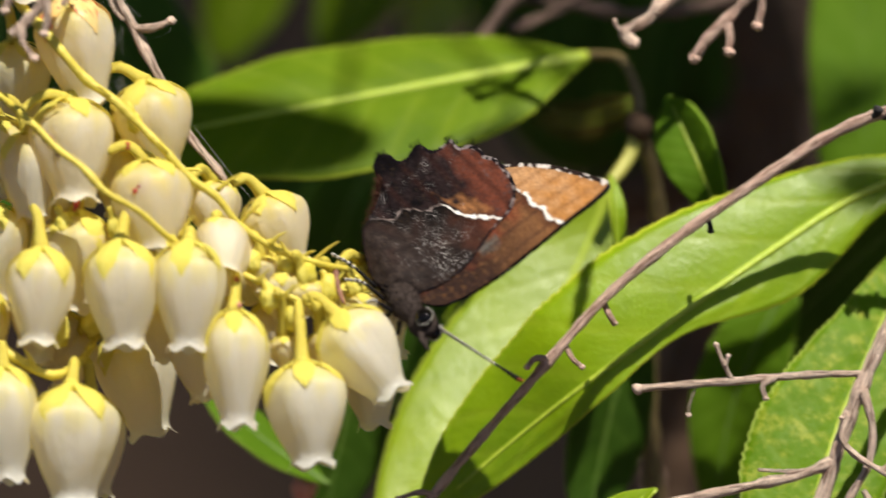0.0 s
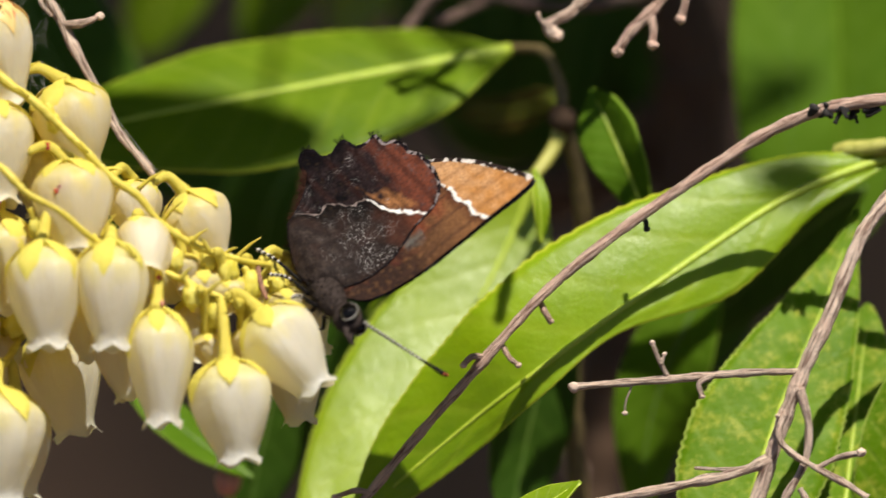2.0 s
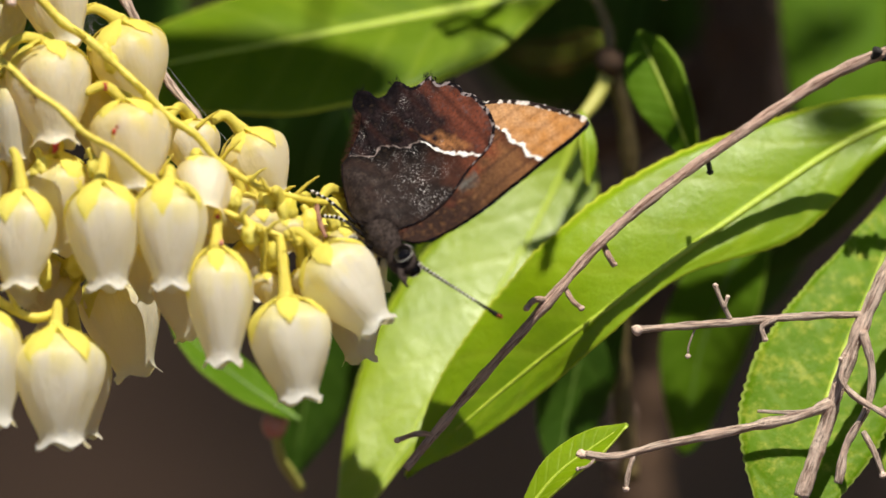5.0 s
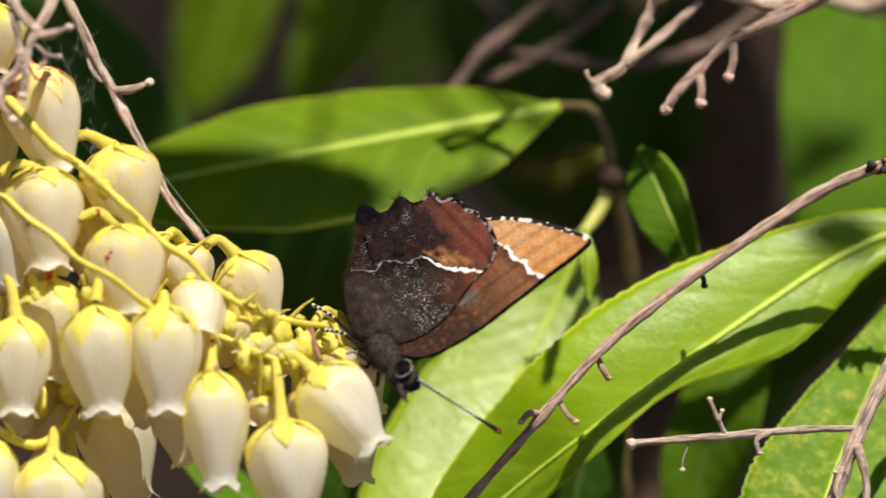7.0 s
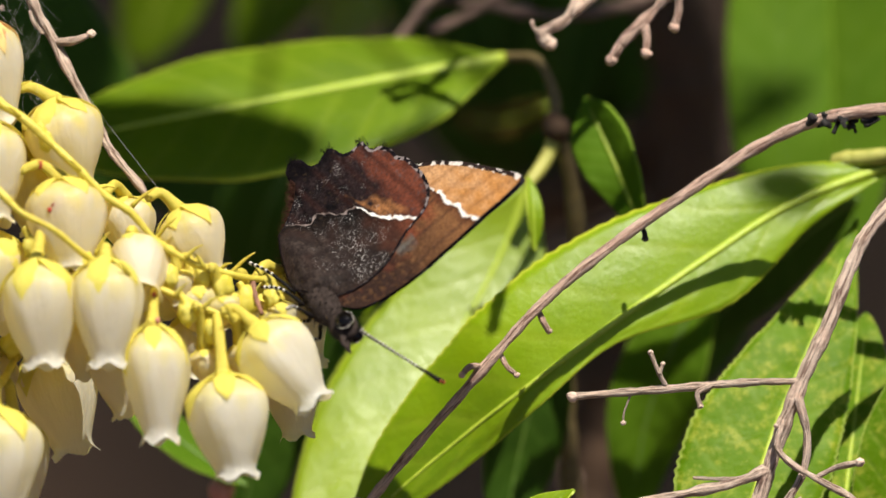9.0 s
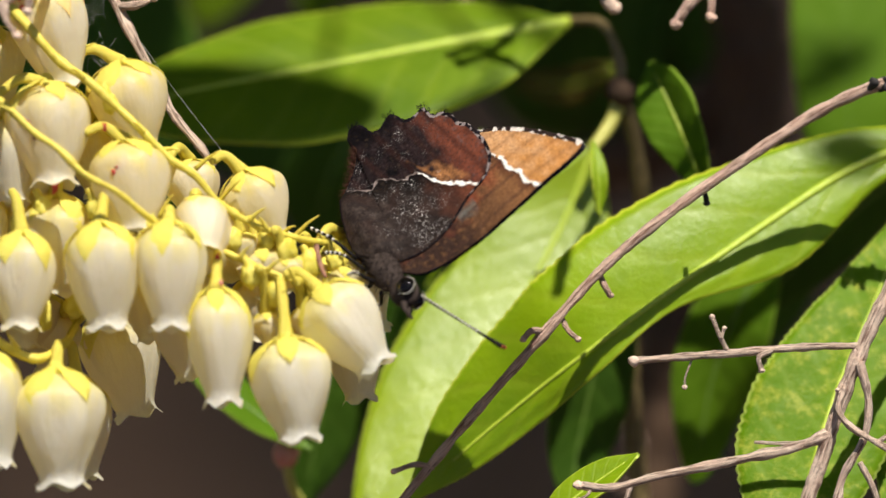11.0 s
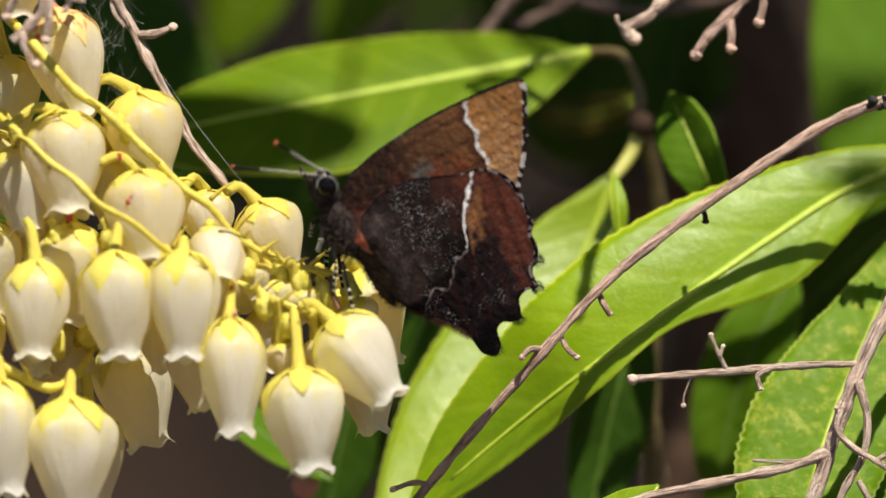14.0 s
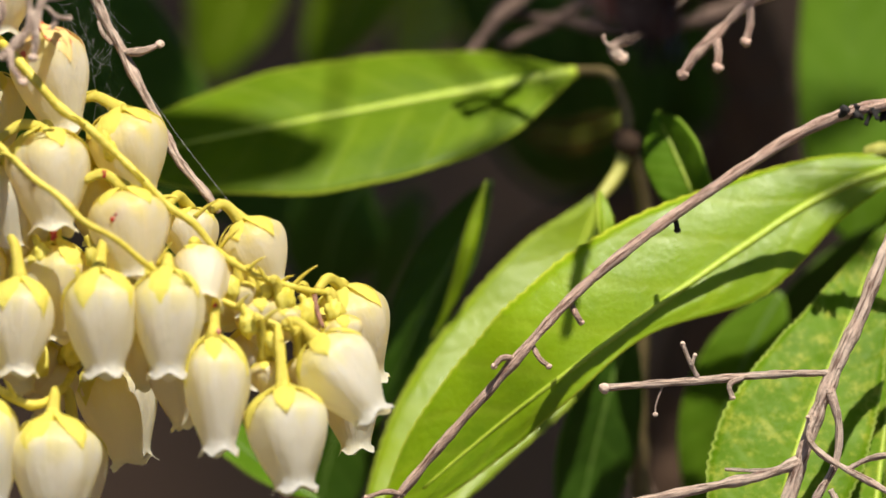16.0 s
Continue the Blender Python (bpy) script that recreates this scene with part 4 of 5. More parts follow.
# raceme, stalk end, mouth, width, joint on the stem, red sepals, red mark
FLOWERS = [
    (r1, (70, 56, 1), (118, 238, 1.5), 140, (30, 100, 0), True, False),
    (r1, (214, 198, 1), (246, 352, 1), 142, (125, 185, 1.2), False, False),
    (r1, (428, 393, 1), (482, 514, 1), 118, (372, 372, 2), False, False),
    (r1, (334, 374, -2), (346, 470, -1), 100, (300, 360, 1.4), False, False),
    (r1, (606, 511, -2), (652, 676, -3), 138, (560, 516, 1), False, False),
    (r1, (612, 640, -3), (632, 800, -3), 112, (590, 560, -1), False, False),
    (r1, (10, -60, 1), (5, 60, 1), 120, (-40, 30, 0), False, False),
    (r1, (455, 520, 2.6), (462, 610, 2), 92, (430, 474, 2.2), False, False),
    (r2, (84, 233, 3), (96, 412, 4), 148, (-5, 252, 3.8), False, False),
    (r2, (10, 292, 2), (22, 446, 3), 118, (-40, 226, 3), False, False),
    (r2, (222, 338, 4), (242, 500, 5), 146, (150, 320, 4.4), False, True),
    (r2, (98, 432, 3), (102, 606, 3), 130, (108, 352, 4.4), False, True),
    (r2, (38, 498, 6), (34, 664, 6.5), 124, (20, 420, 5), False, False),
    (r2, (176, 484, 6.5), (189, 666, 7), 136, (196, 415, 4.8), False, False),
    (r2, (298, 482, 6.5), (300, 668, 7), 132, (300, 474, 5), False, False),
    (r2, (352, 452, 3), (364, 545, 6), 112, (340, 440, 4), False, False),
    (r2, (380, 602, 6.5), (391, 802, 7), 120, (385, 530, 5), False, True),
    (r2, (502, 690, 6.5), (524, 868, 7), 146, (492, 580, 5), False, False),
    (r2, (560, 602, 5), (662, 742, 5.5), 142, (500, 575, 5), False, False),
    (r2, (304, 610, 2), (334, 756, 2), 104, (300, 500, 4), False, False),
    (r2, (448, 580, 1), (452, 690, 1), 96, (440, 540, 3), False, False),
    (r2, (540, 640, 2), (545, 740, 2), 90, (520, 590, 3.6), False, False),
    (r3, (186, 636, -5), (236, 822, -5), 146, (135, 650, 1), False, False),
    (r3, (95, 742, 6), (104, 944, 6.5), 162, (105, 690, 5), False, False),
    (r3, (-26, 708, 6.5), (-12, 906, 7), 118, (-30, 668, 6), False, False),
    (r3, (92, 640, -1), (84, 740, 0), 100, (110, 640, 1), False, False),
    (r3, (-90, 560, 3), (-85, 740, 3), 140, (-120, 520, 4), False, False),
    (r2, (35, 395, 0), (42, 520, 0), 110, (20, 330, 4), False, False),
    (r2, (250, 560, 1), (266, 690, 1), 100, (240, 480, 5), False, False),
    (r2, (405, 470, 0), (412, 585, 0), 105, (390, 470, 3), False, False),
    (r2, (-50, 262, 1), (-44, 410, 1), 120, (-90, 210, 3), False, False),
    (r2, (-55, 420, 2), (-50, 590, 2), 130, (-60, 330, 3), False, False),
    (r1, (-20, 130, -2), (-8, 280, -2), 120, (-40, 60, 0), False, False),
    (r1, (165, 300, -2), (178, 430, -2), 120, (160, 240, 2), False, False),
    (r2, (345, 560, 2), (350, 670, 2), 90, (340, 510, 5), False, False),
    (r1, (548, 545, -1), (560, 640, -1), 90, (530, 512, 2), False, False),
    (r3, (60, 600, 0), (64, 700, 0), 100, (70, 640, 3), False, False),
    (r1, (420, 500, 3), (428, 560, 3), 66, (405, 470, 4), False, False),
    (r1, (500, 540, 3), (512, 600, 2.5), 64, (480, 498, 4), False, False),
    (r2, (470, 640, 4), (478, 700, 4), 66, (455, 560, 6), False, False),
    (r2, (535, 630, 4), (548, 690, 4), 62, (520, 588, 6), False, False),
    (r1, (600, 560, 1), (612, 630, 1), 74, (575, 520, 1.5), False, False),
    (r3, (130, 762, 2), (138, 930, 2), 118, (120, 690, 3), False, False),
    (r2, (30, 560, 3), (36, 696, 3), 96, (25, 470, 5), False, False),
]
for k, (raceme, top, mouth, width, joint, red, speck) in enumerate(FLOWERS):
    flower(raceme, R(*top), R(*mouth), width, R(*joint), k, red, speck, top[2] <= 4.2)
for raceme, a, b, w, wide, tall, turn in ((r2, 213, 380, 6.5, 0.26, 0.24, 0.5), (r2, 202, 389, 6.45, 0.2, 0.16, 0.9), (r2, 98, 412, 4.9, 0.20, 0.50, -0.2), (r2, 388, 587, 7.4, 0.14, 0.20, 0.0)):
    bm = bmesh.new()
    blob(bm, Vector((0, 0, 0)), 0.001, (wide, 0.09, tall), 0.7, a)
    bmesh.ops.rotate(bm, cent=(0, 0, 0), matrix=Matrix.Rotation(turn, 3, FRONT), verts=bm.verts)
    bmesh.ops.translate(bm, vec=R(a, b, w), verts=bm.verts)
    part("red_mark", bm, BLUSH if b < 500 else PINK, raceme, "dark red blotch")


def bud(raceme, joint, tip, r, k):
    """A small unopened or spent bud, yellow, on its short stalk."""
    bm = bmesh.new()
    blob(bm, tip, r / 1000, (0.85, 0.85, 1.25), 0.35, k, 3)
    body = part("bud", bm, SEPAL, raceme, "small plump yellow bud")
    bm = bmesh.new()
    tube(bm, [joint, (joint + tip) / 2 + RISE * 0.0002, tip], 0.00020, 0.00028, 8, 5, 0.1, k)
    bmesh.ops.translate(bm, vec=-raceme.location, verts=bm.verts)
    data = bpy.data.meshes.new("stalk")
    bm.to_mesh(data)
    bm.free()
    data.polygons.foreach_set("use_smooth", [True] * len(data.polygons))
    data.materials.append(STEM)
    new("stalk", data).parent = body


for k, (raceme, a, b, w, r) in enumerate(((r1, 470, 512, 3.0, 0.62), (r1, 505, 530, 3.2, 0.7), (r1, 545, 556, 2.6, 0.75), (r2, 440, 572, 5.2, 0.66), (r2, 486, 606, 4.6, 0.72), (r2, 410, 512, 4.2, 0.6),
                                          (r2, 322, 520, 4.4, 0.55), (r1, 590, 552, 1.4, 0.6), (r2, 262, 478, 5.6, 0.5), (r2, 168, 452, 4.8, 0.62), (r3, 70, 640, 4.0, 0.8), (r3, 128, 620, 2.5, 0.75),
                                          (r3, 170, 640, 1.2, 0.7), (r3, 40, 610, 3.2, 0.7), (r2, 75, 452, 4.2, 0.6), (r1, 196, 268, 3.6, 0.5), (r2, 560, 628, 4.2, 0.6), (r2, 140, 560, 3.2, 0.6))):
    bud(raceme, R(a - 14, b - 34, w), R(a, b, w), r, k)
for raceme, a, b in ((r1, (130, 180, 1.5), (172, 160, 2)), (r1, (290, 350, 2), (318, 352, 2.4)), (r1, (345, 385, 2), (390, 352, 2.5)), (r1, (205, 262, 2.5), (222, 238, 3)),
                     (r1, (520, 505, 2), (562, 470, 2.4)), (r1, (500, 500, 2), (520, 488, 2.6)), (r1, (385, 445, 2.5), (425, 405, 3.4)), (r2, (280, 470, 5.2), (305, 430, 5.6)),
                     (r2, (120, 360, 5), (96, 330, 5.5)), (r2, (62, 312, 4.8), (66, 330, 5.4)), (r2, (180, 405, 5), (168, 372, 5.5)), (r2, (420, 545, 7), (446, 520, 7.6)), (r1, (440, 478, 4.4), (470, 455, 5)), (r1, (470, 494, 4), (455, 470, 4.6)), (r2, (340, 505, 8), (322, 482, 8.6)),
                     (r2, (470, 566, 6.8), (500, 545, 7.4)), (r2, (520, 586, 6), (505, 560, 6.8)), (r1, (150, 222, 4.6), (128, 205, 5.2)), (r1, (255, 320, 5.2), (235, 300, 5.8)), (r2, (30, 285, 6.6), (-5, 268, 7)), (r3, (30, 702, 6.4), (10, 672, 7))):
    bract(raceme, R(*a), R(*b))
for raceme, pts in ((r1, [(482, 500, 3), (498, 530, 3.4), (512, 556, 3.2)]), (r1, [(556, 516, 2), (562, 550, 3), (572, 580, 4)]), (r2, [(38, 290, 5), (58, 305, 5.4), (64, 330, 5.4)])):
    bm = bmesh.new()
    tube(bm, [R(*p) for p in pts], 0.00016, 0.00010, 8, 12, 0.9, 3)
    part("withered_stalk", bm, WITHERED, raceme, "withered pinkish brown stalk")

# ---------------------------------------------------------------- butterfly
def along(points, x):
    for (x0, y0), (x1, y1) in zip(points, points[1:]):
        if x <= x1:
            return y0 + (y1 - y0) * max(0.0, (x - x0) / (x1 - x0))
    return points[-1][1]


def grain(f, d, scale, seed=0.0):
    return noise.noise(Vector((f * scale, d * scale, seed)))


def blend(a, b, k):
    k = min(1.0, max(0.0, k))
    return tuple(x + (y - x) * k for x, y in zip(a, b))


HIND_LINE = ((0.8, -4.0), (3.4, -3.4), (4.2, -2.7), (5.0, -2.3), (5.3, -1.7), (6.1, -0.9), (7.0, 0.3), (9.0, 1.2))
FORE_LINE = ((-4.0, 8.4), (0.3, 9.35), (1.4, 9.7), (3.0, 10.1))


def hind_under(f, d, edge):
    jag = abs((d * 0.95 + 0.3) % 2.0 - 1.0) - 0.5
    line = along(HIND_LINE, d) + 0.50 * jag + 0.24 * grain(f, d, 1.6) + 0.12 * grain(f, d, 4.0)
    fine = grain(f, d, 7.0, 3.0)
    if f > line:
        c = blend((0.020, 0.014, 0.013), (0.130, 0.042, 0.024), (d - 4.6 + 0.8 * grain(f, d, 1.1)) / 2.4)
        c = blend(c, (0.075, 0.056, 0.048), 0.22 - d * 0.10 + 0.5 * grain(f, d, 2.0) + 0.4 * fine)
        c = blend(c, (0.085, 0.034, 0.022), 0.35 * grain(f, d, 0.8, 14.0))
        c = blend(c, (0.004, 0.003, 0.003), 0.95 - 0.75 * (f - line) - 0.5 * max(0.0, d - 5.4) + 0.2 * fine)
    else:
        c = blend((0.018, 0.011, 0.012), (0.155, 0.045, 0.026), (d - 6.2 + 0.8 * grain(f, d, 1.2)) / 1.5)
        c = blend(c, (0.46, 0.20, 0.075), (1.05 - 0.75 * abs(d - 6.3) - 0.8 * abs(line - f - 0.8) + 0.6 * grain(f, d, 2.2)) * 0.95)
        c = blend(c, (0.10, 0.078, 0.080), (edge - 0.82) * 1.6 + 0.9 * grain(f, d, 3.4, 2.0) - 0.22)
        c = blend(c, (0.055, 0.038, 0.038), 0.8 * fine)
        c = blend(c, (0.005, 0.004, 0.005), 0.55 - max(0, d - 4.8) * 0.75 + 1.0 * grain(f, d, 1.8, 7.0))
        c = blend(c, (0.030, 0.012, 0.010), 0.55 * abs(math.sin(d * 2.1 - 0.35 * f)) ** 10)
        c = blend(c, (0.006, 0.004, 0.004), (edge - 0.88) * 6 * (0.45 + 0.55 * math.sin(d * 4.0 + f * 3.0)))
    c = blend(c, (0.004, 0.003, 0.004), (-5.9 - f) * 1.2)
    gap = abs(f - line)
    if d > 4.9 and gap < 0.30:
        c = blend((0.95, 0.91, 0.88), c, (gap - 0.085 - 0.13 * grain(f, d, 2.5, 15.0)) * 14)
    elif gap < 0.12 and f < line and d < 5.2:
        c = blend((0.22, 0.175, 0.165), c, 0.25 + 1.1 * grain(f, d, 3.0))
    if edge > 0.97:
        c = (0.008, 0.006, 0.008) if grain(f, d, 3.0, 5.0) < 0.06 or f < -5.8 or d < 6.5 else (0.24, 0.20, 0.20)
    return c


def frost_of(f, d, edge):
    """How thickly pale scales dust the hindwing."""
    if f > along(HIND_LINE, d):
        k = 0.95 - abs(d - 3.4) * 0.36 - abs(f + 0.2) * 0.20 + 1.0 * grain(f, d, 1.3, 8.0)
    else:
        k = 0.12 + 0.9 * grain(f, d, 1.6, 18.0) - 0.25 * max(0.0, d - 5.0) + (edge - 0.8) - max(0.0, -5.6 - f)
    return min(1.0, max(0.0, k))


def fore_under(f, d, edge):
    line = along(FORE_LINE, f) + 0.26 * (abs((f * 1.4) % 2.0 - 1.0) - 0.5) + 0.14 * grain(f, d, 2.4) + 0.08 * grain(f, d, 6.0)
    fine = grain(f, d, 8.0, 21.0)
    if d > line:
        c = blend((0.54, 0.30, 0.145), (0.46, 0.21, 0.065), 0.35 + 0.22 * f + 0.7 * grain(f, d, 1.6) + 0.4 * fine)
        c = blend(c, (0.17, 0.070, 0.030), 0.36 * abs(math.sin(f * 3.3 + 0.3 + 0.08 * d)) ** 6)
        c = blend(c, (0.16, 0.070, 0.034), (edge - 0.93) * 5)
    else:
        c = blend((0.034, 0.019, 0.015), (0.230, 0.105, 0.044), (d - 4.4 + 0.9 * grain(f, d, 0.9)) / 6.0)
        c = blend(c, (0.200, 0.046, 0.024), 0.66 - abs(f - 0.3) * 0.45 - 0.09 * max(0.0, d - 6.0) + 0.5 * grain(f, d, 1.3, 4.0))
        c = blend(c, (0.115, 0.110, 0.100), (0.55 - abs(f - 1.3) + 0.3 * grain(f, d, 1.5, 9.0)) * 1.5 * (1 if 5.2 < d < 6.6 else 0))
        c = blend(c, (0.30, 0.145, 0.058), 0.35 * grain(f, d, 3.2, 11.0) + 0.2 * fine)
        c = blend(c, (0.045, 0.022, 0.017), 0.6 * abs(math.sin(f * 2.6 + 0.15 * d)) ** 18 + 0.4 * grain(f, d, 5.5, 2.0) - 0.1)
        if line - d < 0.7:
            c = blend(c, (0.050, 0.017, 0.012), 0.95 - 1.2 * (line - d))
    gap = abs(d - line)
    if gap < 0.30 and f > -1.4 and grain(f, d, 1.4, 12.0) > -0.30:
        c = blend((0.92, 0.88, 0.83), c, (gap - 0.075 - 0.12 * grain(f, d, 2.2, 16.0) + 0.06 * max(0.0, 0.4 - f)) * 14)
    if edge > 0.968 and d > 6.0 and f < 2.2:
        c = (0.025, 0.016, 0.014) if grain(f, d, 2.6, 13.0) < 0.05 else (0.66, 0.60, 0.55)
    elif edge > 0.991:
        c = (0.03, 0.017, 0.012)
    return c


def upper(f, d, edge):
    c = blend((0.34, 0.47, 0.90), (0.025, 0.022, 0.030), (edge - 0.70) * 4 + 0.6 * grain(f, d, 0.8))
    return blend(c, (0.05, 0.05, 0.07), 0.15 + 0.8 * grain(f, d, 2.0, 6.0))


FORE = ((1.3, 0.2), (2.7, 1.5), (3.2, 3.6), (3.25, 6.0), (3.15, 8.2), (2.9, 10.5), (2.6, 12.6), (2.2, 13.8), (1.2, 13.2), (0.0, 12.25), (-1.0, 11.3), (-2.1, 9.9), (-3.2, 7.6), (-3.2, 6.0), (-1.4, 2.6), (-0.4, 0.6))
HIND = ((1.2, 0.4), (1.7, 2.2), (1.55, 4.2), (0.75, 6.4), (0.35, 8.0), (-0.45, 8.95), (-1.4, 9.25), (-2.3, 9.2), (-3.1, 9.05), (-3.6, 8.65), (-4.2, 8.6), (-4.8, 8.2), (-5.1, 7.65), (-5.85, 7.45),
        (-5.8, 6.75), (-6.0, 6.15), (-6.8, 5.75), (-6.75, 5.1), (-6.55, 4.65), (-6.75, 4.15), (-7.5, 3.9), (-7.8, 3.3), (-7.3, 2.7), (-6.5, 2.75), (-5.6, 2.15), (-4.3, 0.8), (-2.6, -0.35), (-0.4, -0.9))
SHEETS = {}


def wing_sheet(name, outline, colour, hub, n, m, fringe):
    """Rows of (f, d, how far out, colour, dust) from the hub to the wing's ragged rim."""
    if (name, n) in SHEETS:
        return SHEETS[name, n]
    pts = [Vector((0.0, f, d)) for f, d in outline]
    rim = spline([*pts, pts[0]], n)[:-1]
    grid = []
    for i, p in enumerate(rim):
        out = (p.y - hub[0], p.z - hub[1])
        ragged = 1.0
        if fringe and p.z > 2.4 and (name == "hindwing" or p.y < 1.9):
            ragged += 0.012 * noise.noise(Vector((i * 0.9 * 600 / n, 3.0, 1.0))) + 0.010 * noise.noise(Vector((i * 0.31 * 600 / n, 8.0, 1.0)))
        row = []
        for j in range(m + 1):
            e = j / m
            k = e * (1 + (ragged - 1) * max(0.0, e - 0.9) * 10)
            f, d = hub[0] + out[0] * k, hub[1] + out[1] * k
            row.append((f, d, colour(f, d, e), frost_of(f, d, e) if name == "hindwing" and fringe else 0.0))
        grid.append(row)
    SHEETS[name, n] = grid
    return grid


def wing_mesh(name, outline, colour, side, hub, gap):
    """Two layers a hair apart, the under side outermost when the wings are shut; side +1 is the left wing."""
    bm = bmesh.new()
    flat, frosts = [], []
    for layer in (0, 1):
        sheet = wing_sheet(name, outline, colour, hub, 600, 180, True) if layer == 0 else wing_sheet(name, outline, upper, hub, 150, 40, False)
        out = gap if layer == 0 else gap - 0.05
        grid = []
        for cells in sheet:
            row = []
            for f, d, c, dust in cells:
                bend = 0.12 * math.sin(d * 0.5) + 0.05 * noise.noise(Vector((f * 0.5, d * 0.5, 3)))
                fur = 0.03 * noise.noise(Vector((f * 3, d * 3, 1)))
                round_body = 0.8 * math.exp(-((d - 0.4) / 1.3) ** 2) * math.exp(-(max(0.0, f - 0.2) / 0.6) ** 2 - (max(0.0, -3.4 - f) / 0.8) ** 2)
                row.append(bm.verts.new((f * 1.3 / 1000, (side * (out + fur + round_body) + bend) / 1000, d / 1000)))
                flat.append((*c, 1.0))
                frosts.append(dust)
            grid.append(row)
        for a, b in zip(grid, grid[1:] + grid[:1]):
            for j in range(len(a) - 1):
                bm.faces.new((a[j], a[j + 1], b[j + 1], b[j]))
    data = bpy.data.meshes.new(name)
    bm.to_mesh(data)
    bm.free()
    dust = data.attributes.new("frost", "FLOAT", "POINT")
    dust.data.foreach_set("value", np.array(frosts, dtype=np.float32))
    att = data.color_attributes.new("pattern", "FLOAT_COLOR", "POINT")
    att.data.foreach_set("color", np.array(flat, dtype=np.float32).ravel())
    data.polygons.foreach_set("use_smooth", [True] * len(data.polygons))
    data.materials.append(WING)
    return data


def local_part(name, bm, material, parent, label="", smooth=True):
    data = bpy.data.meshes.new(name)
    bm.to_mesh(data)
    bm.free()
    if smooth:
        data.polygons.foreach_set("use_smooth", [True] * len(data.polygons))
    data.materials.append(material)
    ob = new(name, data)
    ob.parent = parent
    if label:
        tagged(ob, label)
    return ob


def mm(x, y, z):
    return Vector((x, y, z)) / 1000


def hairs(bm, places, rng, long):
    for p, out in places:
        d = (out + Vector((rng.uniform(-.7, .7), rng.uniform(-.7, .7), rng.uniform(-.7, .7)))).normalized()
        s = d.cross(Vector((rng.random(), rng.random(), rng.random()))).normalized() * 0.000018
        tip = p + d * long * rng.uniform(0.5, 1.2)
        bm.faces.new([bm.verts.new(q) for q in (p - s, p + s, tip)])


ANTENNAE = []


